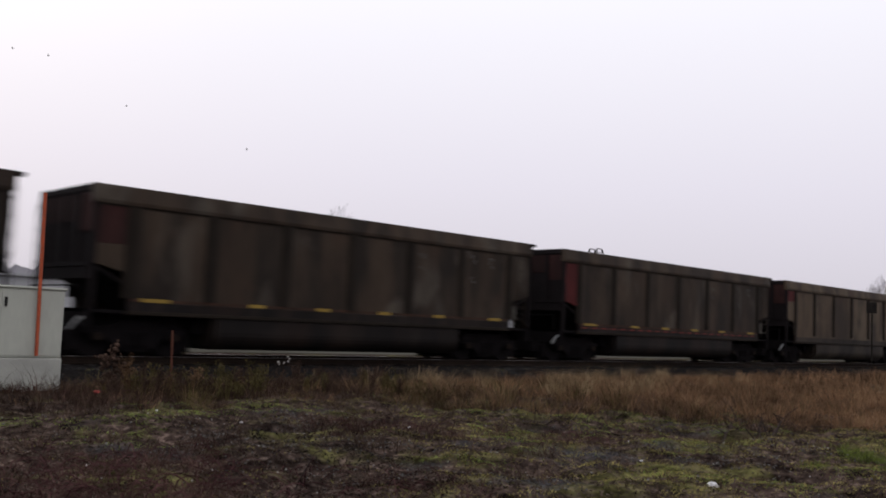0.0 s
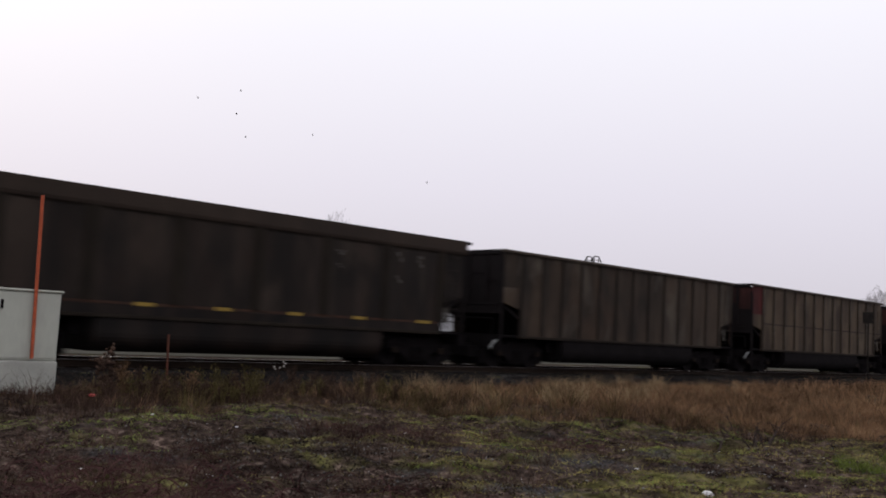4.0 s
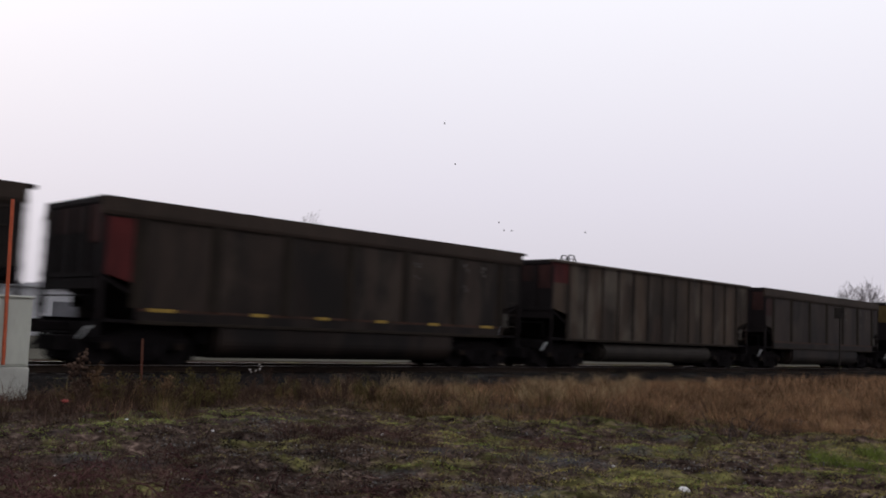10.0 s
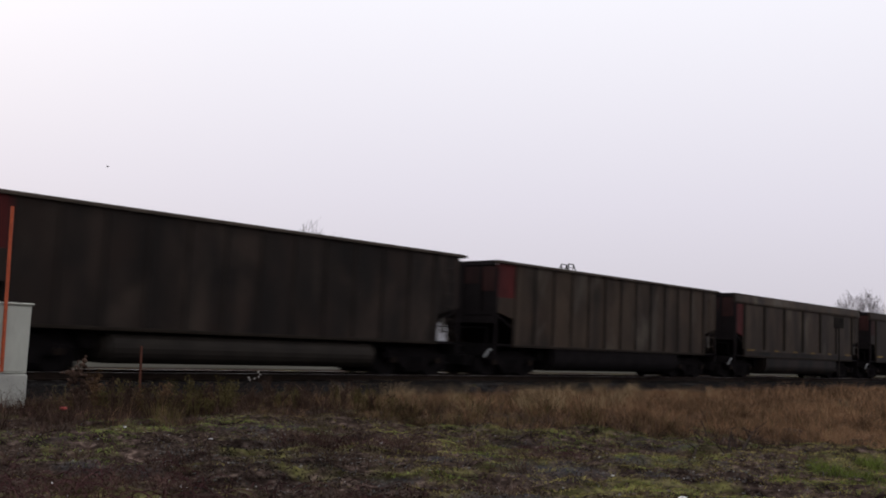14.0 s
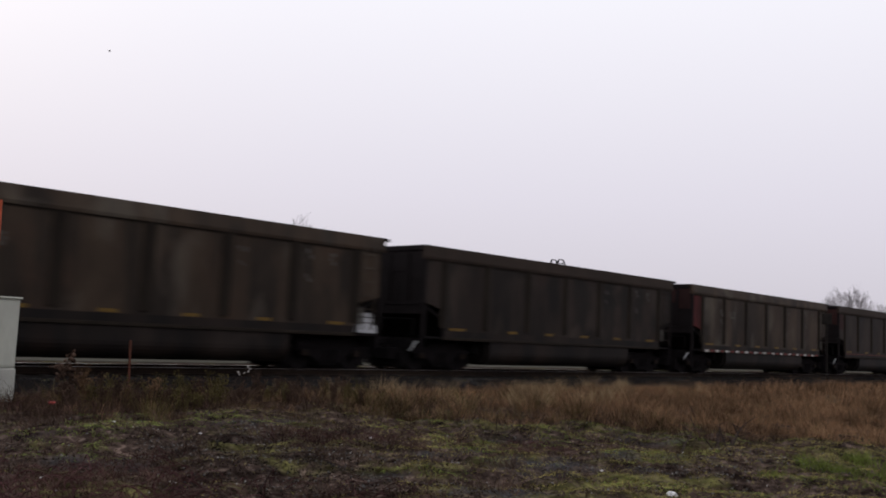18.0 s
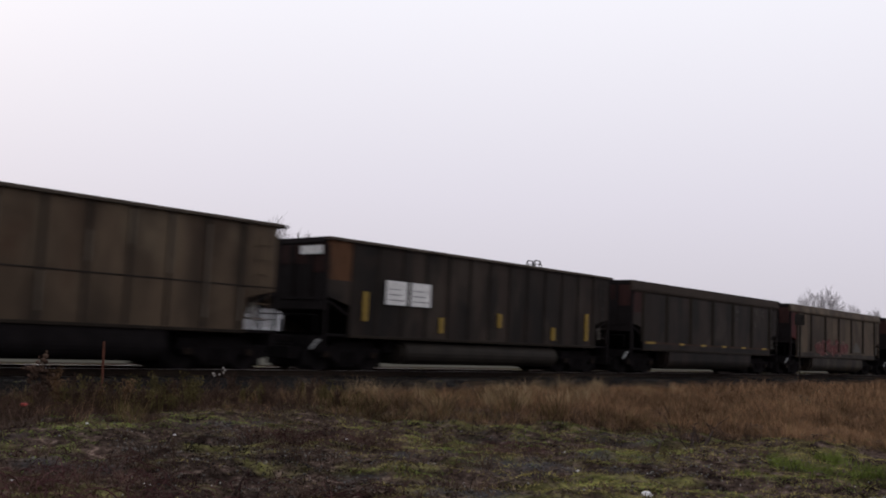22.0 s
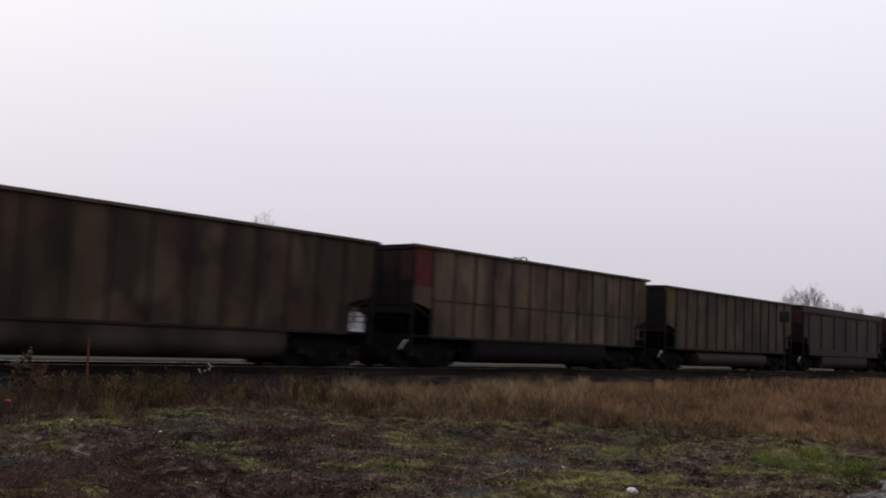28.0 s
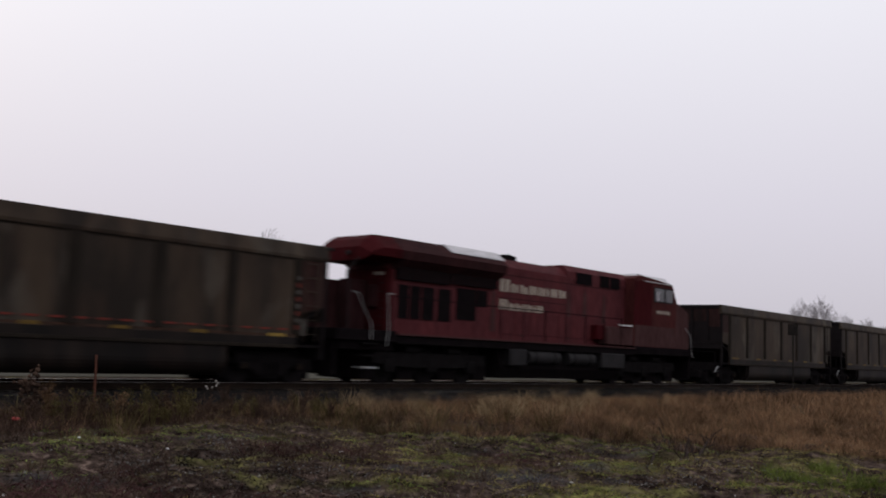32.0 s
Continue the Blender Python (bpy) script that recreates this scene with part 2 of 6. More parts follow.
LOCO_RED = material("faded_engine_red", (0.0990, 0.0240, 0.0262), 0.55, 0, 0.6, 1.2, (0.0623, 0.0195, 0.0225), 0.08, 40, 0.3, spec=0.02)
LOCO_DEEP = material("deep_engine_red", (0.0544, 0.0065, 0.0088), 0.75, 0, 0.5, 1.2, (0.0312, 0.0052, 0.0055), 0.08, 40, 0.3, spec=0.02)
LOCO_DUST = material("dusty_engine_red", (0.0734, 0.0185, 0.0175), 0.7, 0, 0.6, 1.2, (0.0478, 0.0152, 0.0142), 0.08, 40, 0.3, spec=0.02)
LOCO_WING = material("grimy_wing", (0.0455, 0.0170, 0.0174), 0.8, 0, 0.6, 1.2, (0.0227, 0.0111, 0.0120), 0.1, 40, 0.3, spec=0.02)
LOCO_NOSE = material("dust_grey_red", (0.072, 0.036, 0.035), 0.75, 0, 0.6, 1.0, (0.045, 0.020, 0.020), 0.1, 40, 0.3, spec=0.02)
LOCO_TRUCK = material("grimy_truck", (0.0150, 0.0136, 0.0138), 0.8, 0, 0.6, 3.0, (0.0062, 0.0056, 0.0057), 0.2, 50, spec=0.0)
LOCO_BLACK = material("engine_grille", (0.0115, 0.0092, 0.0098), 0.8, 0, 0.5, 3.0, (0.0065, 0.0055, 0.0060), 0.2, 50, spec=0.0)
LOCO_GREY = material("engine_tank_grey", (0.0225, 0.0205, 0.0215), 0.7, 0, 0.5, 2.0, (0.0102, 0.0094, 0.0098), 0.15, 50)
LETTER = material("cream_lettering", (0.3936, 0.3375, 0.2770), 0.6, 0, 0.5, 6.0, (0.2539, 0.2170, 0.1748), 0.05, 40)
# pale colour that puts the sky's highlight on the engine roofs
PALE_HIGHLIGHT = material("pale_highlight", (0.55, 0.53, 0.55), 0.35, 0.2, 0.5, 3.0, (0.35, 0.34, 0.35), 0.05, 40)
GLASS = material("dark_cab_glass", (0.02, 0.022, 0.025), 0.08, 0, 0.3, 3.0, (0.015, 0.016, 0.018), 0.0, 40, spec=0.6)
CABINET = material("pale_green_enamel", (0.42, 0.43, 0.37), 0.6, 0, 0.5, 2.0, (0.37, 0.375, 0.33), 0.02, 50, 0.4, grain=0.1)
CONCRETE = material("cabinet_plinth", (0.40, 0.40, 0.36), 0.85, 0, 0.5, 3.0, (0.30, 0.30, 0.27), 0.1, 50, grain=0.2)
ORANGE_POLE = material("orange_marker", (0.46, 0.095, 0.04), 0.55, 0, 0.5, 6.0, (0.30, 0.07, 0.035), 0.05, 40)
STAKE = material("weathered_red_stake", (0.1040, 0.0360, 0.0224), 0.7, 0, 0.5, 6.0, (0.0560, 0.0240, 0.0160), 0.1, 40)
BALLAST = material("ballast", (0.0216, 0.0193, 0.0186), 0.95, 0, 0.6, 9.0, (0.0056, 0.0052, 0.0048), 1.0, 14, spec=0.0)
TIE = material("creosoted_tie", (0.025, 0.021, 0.018), 0.9, 0, 0.5, 4.0, (0.013, 0.011, 0.010), 0.4, 40)
# bark made much paler, the haze of distance put into its colour
BARK = material("haze_pale_bark", (0.4111, 0.3836, 0.3969), 0.95, 0, 0.5, 3.0, (0.3015, 0.2809, 0.2925), 0.0, 40, spec=0.0)
TWIG = material("dark_twig", (0.045, 0.032, 0.028), 0.95, 0, 0.5, 3.0, (0.025, 0.018, 0.016), 0.1, 40)
SHED = material("white_cladding", (0.4070, 0.4070, 0.4200), 0.6, 0, 0.4, 0.3, (0.3330, 0.3330, 0.3450), 0.05, 40)
SHED_DARK = material("shed_opening", (0.12, 0.12, 0.13), 0.8, 0, 0.4, 0.5, (0.08, 0.08, 0.085), 0.05, 40)
MAST = material("galvanised_mast", (0.06, 0.058, 0.06), 0.6, 0.2, 0.4, 3.0, (0.035, 0.035, 0.035), 0.05, 40)
LITTER = material("white_litter", (0.75, 0.74, 0.74), 0.5, 0, 0.4, 9.0, (0.5, 0.5, 0.5), 0.1, 40)
LITTER_RED = material("red_litter", (0.5, 0.09, 0.08), 0.5, 0, 0.4, 9.0, (0.3, 0.06, 0.05), 0.1, 40)
BIRD = material("dark_plumage", (0.1320, 0.1232, 0.1232), 0.8, 0, 0.4, 9.0, (0.0880, 0.0880, 0.0880), 0.0, 40)
SEED = material("seed_fluff", (0.4960, 0.4640, 0.4320), 0.9, 0, 0.4, 20.0, (0.3360, 0.3040, 0.2720), 0.2, 60)
HAZE = material("haze_pale_woods", (0.42, 0.41, 0.44), 1.0, 0, 0.7, 0.03, (0.34, 0.33, 0.36), 0.0, 40)
DEAD_GRASS = blades("dead_grass", (0.0330, 0.0215, 0.0140), (0.3750, 0.2220, 0.1250), single=0.2)
GREEN_GRASS = blades("green_grass", (0.0354, 0.0469, 0.0154), (0.2954, 0.3629, 0.0926), single=0.07)
PALE_GRASS = blades("pale_grass", (0.0540, 0.0350, 0.0184), (0.4680, 0.3404, 0.2024))
FRESH_GRASS = blades("fresh_grass", (0.0398, 0.0544, 0.0129), (0.1856, 0.2326, 0.0517))
OLIVE_GRASS = blades("olive_grass", (0.0636, 0.0563, 0.0200), (0.3750, 0.3168, 0.1109), single=0.07)
RUST_GRASS = blades("rusty_grass", (0.0200, 0.0125, 0.0080), (0.2650, 0.1600, 0.0900), single=0.2)
DULL_WEED = blades("dull_olive_weed", (0.0187, 0.0172, 0.0090), (0.1953, 0.1529, 0.0630))
CANE = blades("bramble_cane", (0.0127, 0.0056, 0.0059), (0.1062, 0.0510, 0.0510), single=0.5)
FRAGMENTS = blades("leaf_litter", (0.0113, 0.0091, 0.0086), (0.1631, 0.1212, 0.0944))
PALE_STONES = blades("pale_stones", (0.10, 0.095, 0.09), (0.55, 0.52, 0.50), single=0.5)
BRAMBLE = blades("dead_bramble", (0.0130, 0.0088, 0.0072), (0.1267, 0.0812, 0.0605))
STONES = blades("loose_stones", (0.020, 0.018, 0.018), (0.21, 0.20, 0.19), single=0.5)
GRAVEL = blades("pale_grey_gravel", (0.060, 0.060, 0.062), (0.36, 0.355, 0.36), single=0.6)
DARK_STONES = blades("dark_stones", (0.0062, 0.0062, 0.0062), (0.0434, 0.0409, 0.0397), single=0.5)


# ---- small helpers for meshes ----
def part(name, bm, mat, parent=None, label=""):
    me = bpy.data.meshes.new(name)
    bm.to_mesh(me)
    bm.free()
    me.materials.append(mat)
    ob = new(name, me)
    if parent is not None:
        ob.parent = parent
    if label:
        ob["label"] = label
    return ob


MESHES = {}


def shared(key, build, mat):
    """One mesh a kind and material, shared by all its copies."""
    k = (key, mat.name)
    if k not in MESHES:
        bm = build()
        me = bpy.data.meshes.new(key if isinstance(key, str) else key[0])
        bm.to_mesh(me)
        bm.free()
        me.materials.append(mat)
        MESHES[k] = me
    return MESHES[k]


def piece(name, key, build, mat, parent, at=(0, 0, 0), label="", turn=None):
    ob = new(name, shared(key, build, mat))
    ob.parent = parent
    ob.location = at
    if turn:
        ob.rotation_euler = [radians(a) for a in turn]
    if label:
        ob["label"] = label
    return ob


def box(bm, x0, x1, y0, y1, z0, z1, bevel=0.0):
    r = bmesh.ops.create_cube(bm, size=1)
    vs = r["verts"]
    bmesh.ops.scale(bm, vec=(x1 - x0, y1 - y0, z1 - z0), verts=vs)
    bmesh.ops.translate(bm, vec=((x0 + x1) / 2, (y0 + y1) / 2, (z0 + z1) / 2), verts=vs)
    if bevel:
        es = list({e for v in vs for e in v.link_edges})
        bmesh.ops.bevel(bm, geom=es, offset=bevel, segments=1, affect="EDGES")
    return bm


def boxes(*dims, bevel=0.0):
    bm = bmesh.new()
    for d in dims:
        box(bm, *d, bevel=bevel)
    return bm


def prism(profile, a, b, axis="y"):
    """A closed outline swept from a to b along one axis. The outline is (x, z) for y, (y, z) for x, (x, y) for z."""
    bm = bmesh.new()
    put = {"y": lambda p, d: (p[0], d, p[1]), "x": lambda p, d: (d, p[0], p[1]), "z": lambda p, d: (p[0], p[1], d)}[axis]
    lo = [bm.verts.new(put(p, a)) for p in profile]
    hi = [bm.verts.new(put(p, b)) for p in profile]
    bm.faces.new(lo)
    bm.faces.new(hi[::-1])
    for i in range(len(lo)):
        j = (i + 1) % len(lo)
        bm.faces.new((lo[i], hi[i], hi[j], lo[j]))
    bmesh.ops.recalc_face_normals(bm, faces=bm.faces)
    return bm


def rod(bm, a, b, r0, r1=None, n=8):
    """A round bar from a to b."""
    a, b = Vector(a), Vector(b)
    d = b - a
    q = d.to_track_quat("Z", "Y")
    r1 = r0 if r1 is None else r1
    lo = [bm.verts.new(a + q @ Vector((r0 * math.cos(2 * math.pi * i / n), r0 * math.sin(2 * math.pi * i / n), 0))) for i in range(n)]
    hi = [bm.verts.new(b + q @ Vector((r1 * math.cos(2 * math.pi * i / n), r1 * math.sin(2 * math.pi * i / n), 0))) for i in range(n)]
    for i in range(n):
        bm.faces.new((lo[i], lo[(i + 1) % n], hi[(i + 1) % n], hi[i]))
    bm.faces.new(lo[::-1])
    bm.faces.new(hi)
    return bm


def rods(*bars, n=8):
    bm = bmesh.new()
    for bar in bars:
        rod(bm, *bar, n=n)
    return bm


def from_arrays(name, verts, faces, mat, smooth=False):
    me = bpy.data.meshes.new(name)
    me.from_pydata(verts, [], faces)
    me.materials.append(mat)
    if smooth:
        me.shade_smooth()
    me.update()
    return new(name, me)


# ---- measures of the line ----
SIDE_Y = 19.65            # near side of the wagons
WIDE = 3.13
MID_Y = SIDE_Y + WIDE / 2  # centre line of the track
PITCH, BODY, SPEED, START = 16.16, 14.53, 20.918, 8.33
rng = np.random.default_rng(7)


WAVES = [(random.Random(90 + i).uniform(0, 2 * math.pi), 0.5 * 1.115 ** i, random.Random(40 + i).uniform(0, 6.28)) for i in range(20)]


def lumpy(x, y):
    """Uneven hummocks from half-metre lumps to broad swells, with no direction of their own."""
    v = 0.0
    for a, long, shift in WAVES:
        k = 2 * math.pi / long
        v = v + 0.0125 * long ** 0.35 * np.sin(k * (x * math.cos(a) + y * math.sin(a)) + shift + 0.8 * np.sin(0.37 * k * (y * math.cos(a) - x * math.sin(a))))
    return v * np.clip((18.5 - y) / 3, 0, 1)


def ground_height(x, y):
    """Gentle verge, a bed for the track, level yard beyond."""
    base = -0.62 + 0.16 * np.clip((y - 7) / 9, 0, 1)
    base = base + lumpy(x, y)
    near = np.clip((y - 17.3) / 1.7, 0, 1)
    far = np.clip((25.2 - y) / 1.7, 0, 1)
    bed = np.minimum(near, far)
    base = np.where(y > 22, -0.45, base)
    return base * (1 - bed) - 0.20 * bed


def grid_sheet(name, xs, ys, mat, lift=0.0):
    X, Y = np.meshgrid(xs, ys)
    Z = ground_height(X, Y) + lift
    nx, ny = len(xs), len(ys)
    verts = np.stack([X.ravel(), Y.ravel(), Z.ravel()], 1).tolist()
    faces = [(j * nx + i, j * nx + i + 1, (j + 1) * nx + i + 1, (j + 1) * nx + i) for j in range(ny - 1) for i in range(nx - 1)]
    return from_arrays(name, verts, faces, mat, True)


def soil_material():
    """Verge soil: dark litter, moss green patches, grey stony patches, pale yard beyond the line."""
    m = bpy.data.materials.new("verge_soil")
    m.use_nodes = True
    n, l = m.node_tree.nodes, m.node_tree.links
    b = n["Principled BSDF"]
    b.inputs["Roughness"].default_value = 0.95
    b.inputs["Specular IOR Level"].default_value = 0.0
    tc = n.new("ShaderNodeTexCoord")

    def nz(scale, detail=6):
        t = n.new("ShaderNodeTexNoise")
        t.inputs["Scale"].default_value, t.inputs["Detail"].default_value = scale, detail
        l.new(tc.outputs["Object"], t.inputs["Vector"])
        return t.outputs["Fac"]

    def ramp(fac, *stops):
        r = n.new("ShaderNodeValToRGB")
        r.color_ramp.elements[0].position, r.color_ramp.elements[0].color = stops[0]
        r.color_ramp.elements[1].position, r.color_ramp.elements[1].color = stops[-1]
        for p, c in stops[1:-1]:
            r.color_ramp.elements.new(p).color = c
        l.new(fac, r.inputs[0])
        return r.outputs[0]

    def mix(fac, a, c):
        x = n.new("ShaderNodeMix")
        x.data_type = "RGBA"
        l.new(fac, x.inputs[0])
        l.new(a, x.inputs["A"])
        l.new(c, x.inputs["B"])
        return x.outputs["Result"]

    litter = ramp(nz(9.0, 9), (0.35, (0.010, 0.007, 0.006, 1)), (0.55, (0.038, 0.027, 0.023, 1)), (0.72, (0.105, 0.078, 0.066, 1)))
    moss = ramp(nz(11.0), (0.3, (0.032, 0.033, 0.011, 1)), (0.7, (0.130, 0.125, 0.044, 1)))
    grit = ramp(nz(26.0), (0.35, (0.016, 0.015, 0.015, 1)), (0.6, (0.055, 0.052, 0.053, 1)), (0.75, (0.17, 0.165, 0.165, 1)))
    c = mix(ramp(nz(0.9), (0.53, (0, 0, 0, 1)), (0.72, (1, 1, 1, 1))), litter, moss)
    tone = n.new("ShaderNodeMix")
    tone.data_type, tone.blend_type = "RGBA", "MULTIPLY"
    tone.inputs[0].default_value = 1.0
    l.new(c, tone.inputs["A"])
    l.new(ramp(nz(2.4, 7), (0.36, (0.45, 0.44, 0.45, 1)), (0.52, (1.25, 1.25, 1.22, 1)), (0.66, (2.0, 1.98, 1.9, 1))), tone.inputs["B"])
    c = tone.outputs["Result"]
    c = mix(ramp(nz(0.75), (0.58, (0, 0, 0, 1)), (0.70, (1, 1, 1, 1))), c, grit)
    l.new(c, b.inputs["Base Color"])
    bp = n.new("ShaderNodeBump")
    bp.inputs["Strength"].default_value, bp.inputs["Distance"].default_value = 0.5, 0.03
    l.new(nz(14.0), bp.inputs["Height"])
    l.new(bp.outputs[0], b.inputs["Normal"])
    return m


SOIL = soil_material()
xs = np.concatenate([[-4000, -1500, -600, -250, -100, -50, -30, -15], np.arange(-6, 40, 0.16), np.arange(40, 60, 0.5), [65, 72, 80, 95, 120, 180, 300, 600, 1500, 4000]])
ys = np.concatenate([[-4000, -1500, -400, -100, -40, -15, -6], np.arange(0, 19, 0.16), np.arange(19, 33, 0.5), [34, 40, 70, 150, 400, 1500, 4000]])
tagged(grid_sheet("ground", xs, ys, SOIL), "dark winter verge of litter, moss and stones", "ground", kind="structure")

# stone bed of the line
bed_x = np.concatenate([[-900, -100, -30], np.arange(-20, 80, 0.4), np.arange(80, 200, 4.0), [300, 500, 1000]])
bed_y = np.array([17.5, 17.9, 18.3, 18.7, 19.05, 19.6, 20.4, 21.2, 22.0, 22.8, 23.4, 23.8, 24.3, 24.9])
BX, BY = np.meshgrid(bed_x, bed_y)
BZ = ground_height(BX, BY) + 0.025 + rng.normal(0, 0.022, BX.shape)
nbx = len(bed_x)
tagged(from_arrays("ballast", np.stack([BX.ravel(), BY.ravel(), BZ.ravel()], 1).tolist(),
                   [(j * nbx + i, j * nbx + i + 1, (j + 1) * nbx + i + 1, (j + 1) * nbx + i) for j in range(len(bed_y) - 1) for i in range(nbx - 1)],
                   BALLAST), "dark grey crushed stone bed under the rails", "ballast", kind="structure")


# pale yard beyond the line, a damp concrete road and a strip of dry grass
YARD = material("pale_yard", (0.0960, 0.0920, 0.0800), 0.95, 0, 0.7, 0.12, (0.0480, 0.0456, 0.0352), 0.1, 8, spec=0.0)
yard_bm = boxes((-600, 900, 33, 74, -0.6, -0.425))
tagged(part("yard", yard_bm, YARD), "pale damp gravel yard beyond the track", "yard", kind="structure")


def rail(y):
    prof = [(-0.07, -0.17), (0.07, -0.17), (0.07, -0.155), (0.012, -0.13), (0.012, -0.045), (0.036, -0.03), (0.036, -0.006),
            (0.028, 0), (-0.028, 0), (-0.036, -0.006), (-0.036, -0.03), (-0.012, -0.045), (-0.012, -0.13), (-0.07, -0.155)]
    r = part("rail", prism([(y + a, c) for a, c in prof], -900, 1000, "x"), RUST_STEEL)
    tagged(r, "rusty steel rail with a polished running surface", "rail", "rails of the line")
    part("running_surface", boxes((-900, 1000, y - 0.027, y + 0.027, 0.0, 0.004)), STEEL, r, "polished steel")


for y in (MID_Y - 0.753, MID_Y + 0.753):
    rail(y)


# ---- coal wagons ----
HALF = WIDE / 2
POSTS_WIDE = (0.95, 2.95, 5.08, 7.2, 9.3, 11.38, 13.5)
POSTS_NARROW = tuple(0.98 + 1.03 * i for i in range(13))
TRUCK_X = (1.4, 13.1)


def wheelset_mesh(r=0.457):
    bm = bmesh.new()
    rod(bm, (0, -0.95, 0), (0, 0.95, 0), 0.08, n=10)
    for s in (-1, 1):
        rod(bm, (0, s * 0.69, 0), (0, s * 0.72, 0), r + 0.025, n=28)
        rod(bm, (0, s * 0.72, 0), (0, s * 0.82, 0), r, n=28)
        rod(bm, (0, s * 0.82, 0), (0, s * 0.86, 0), 0.14, n=12)
        for i in range(3):
            a = 2 * math.pi * i / 3
            rod(bm, (0.25 * math.cos(a), s * 0.815, 0.25 * math.sin(a)), (0.25 * math.cos(a), s * 0.83, 0.25 * math.sin(a)), 0.07, n=8)
    return bm


def truck_frame_mesh():
    """Cast side frame: a bar dipped in the middle with two pedestals and a window for the springs."""
    prof = [(-1.28, 0.52), (-1.28, 0.64), (-0.72, 0.70), (-0.45, 0.82), (0.45, 0.82), (0.72, 0.70), (1.28, 0.64), (1.28, 0.52),
            (0.78, 0.50), (0.42, 0.20), (-0.42, 0.20), (-0.78, 0.50)]
    bm = prism(prof, -0.06, 0.06)
    for x in (-0.915, 0.915):
        box(bm, x - 0.16, x + 0.16, -0.1, 0.1, 0.36, 0.62, 0.02)
    for x in (-0.2, 0, 0.2):
        rod(bm, (x, -0.1, 0.27), (x, -0.1, 0.56), 0.07, n=8)
    return bm


def ladder_mesh(axis, rungs=6, wide=0.42, low=1.15, high=3.45):
    bm = bmesh.new()
    step = (high - low) / rungs
    for i in range(rungs):
        z = low + step * (i + 0.5)
        if axis == "x":
            rod(bm, (0, 0, z), (wide, 0, z), 0.014, n=6)
        else:
            rod(bm, (0, 0, z), (0, wide, z), 0.014, n=6)
    for w in (0, wide):
        p = (w, 0) if axis == "x" else (0, w)
        rod(bm, (*p, low), (*p, high), 0.016, n=6)
    return bm


def coal_mesh(seed, heap):
    r = np.random.default_rng(seed)
    nx, ny = 60, 11
    bm = bmesh.new()
    grid = []
    for i in range(nx):
        u = i / (nx - 1)
        row = []
        for j in range(ny):
            w = j / (ny - 1)
            crown = math.sin(math.pi * w) ** 0.7
            along = min(1, u * 9, (1 - u) * 9)
            wave = 0.10 * math.sin(u * 9 + seed) + 0.06 * math.sin(u * 23 + seed * 2) + (0.14 * math.exp(-((u - 0.1) / 0.06) ** 2) if seed % 2 else 0)
            z = 3.30 + crown * along * (heap + wave) + r.normal(0, 0.02)
            row.append(bm.verts.new((0.2 + u * 14.0, 0.14 + w * (WIDE - 0.28), z)))
        grid.append(row)
    for i in range(nx - 1):
        for j in range(ny - 1):
            bm.faces.new((grid[i][j], grid[i + 1][j], grid[i + 1][j + 1], grid[i][j + 1]))
    return bm


def end_panel_mesh(top):
    """Side sheet of the end bay, its lower edge cut on a slant."""
    return prism([(0.06, 2.08), (0.06, top), (0.93, top), (0.93, 1.86)], 0.055, 0.10)


def side_mesh(top):
    return prism([(0.94, 0.95), (0.94, top), (14.42, top), (14.42, 2.08), (13.56, 1.86), (13.56, 0.95)], 0.06, 0.11)


def far_side_mesh(top):
    y = WIDE - 0.11
    return prism([(0.94, 0.95), (0.94, 1.86), (0.08, 2.08), (0.08, top), (14.42, top), (14.42, 2.08), (13.56, 1.86), (13.56, 0.95)], y, y + 0.05)


def chord_mesh(wide_band):
    if wide_band == "T":
        prof = [(-0.03, 3.85), (-0.03, 3.91), (0.02, 3.94), (0.15, 3.94), (0.15, 3.85)]
    elif wide_band == "M":
        prof = [(-0.03, 3.78), (-0.03, 3.84), (0.02, 3.87), (0.15, 3.87), (0.15, 3.78)]
    elif wide_band == "W":
        prof = [(0.012, 3.38), (0.0, 3.46), (0.055, 3.78), (0.07, 3.80), (0.15, 3.80), (0.15, 3.38)]
    else:
        prof = [(-0.03, 3.66), (-0.03, 3.72), (0.02, 3.75), (0.15, 3.75), (0.15, 3.66)]
    return prism(prof, 0.0, BODY, "x")


def end_mesh(top):
    """End wall with its slope sheet, hollow under the slope."""
    bm = boxes((0.05, 0.10, 0.11, WIDE - 0.11, 2.0, top))
    lo = [bm.verts.new(p) for p in ((0.07, 0.11, 2.0), (0.07, WIDE - 0.11, 2.0), (1.9, WIDE - 0.11, 1.06), (1.9, 0.11, 1.06))]
    hi = [bm.verts.new(v.co + Vector((0.02, 0, 0.05))) for v in lo]
    bm.faces.new(lo)
    bm.faces.new(hi[::-1])
    for i in range(4):
        bm.faces.new((lo[i], hi[i], hi[(i + 1) % 4], lo[(i + 1) % 4]))
    bmesh.ops.recalc_face_normals(bm, faces=bm.faces)
    return bm


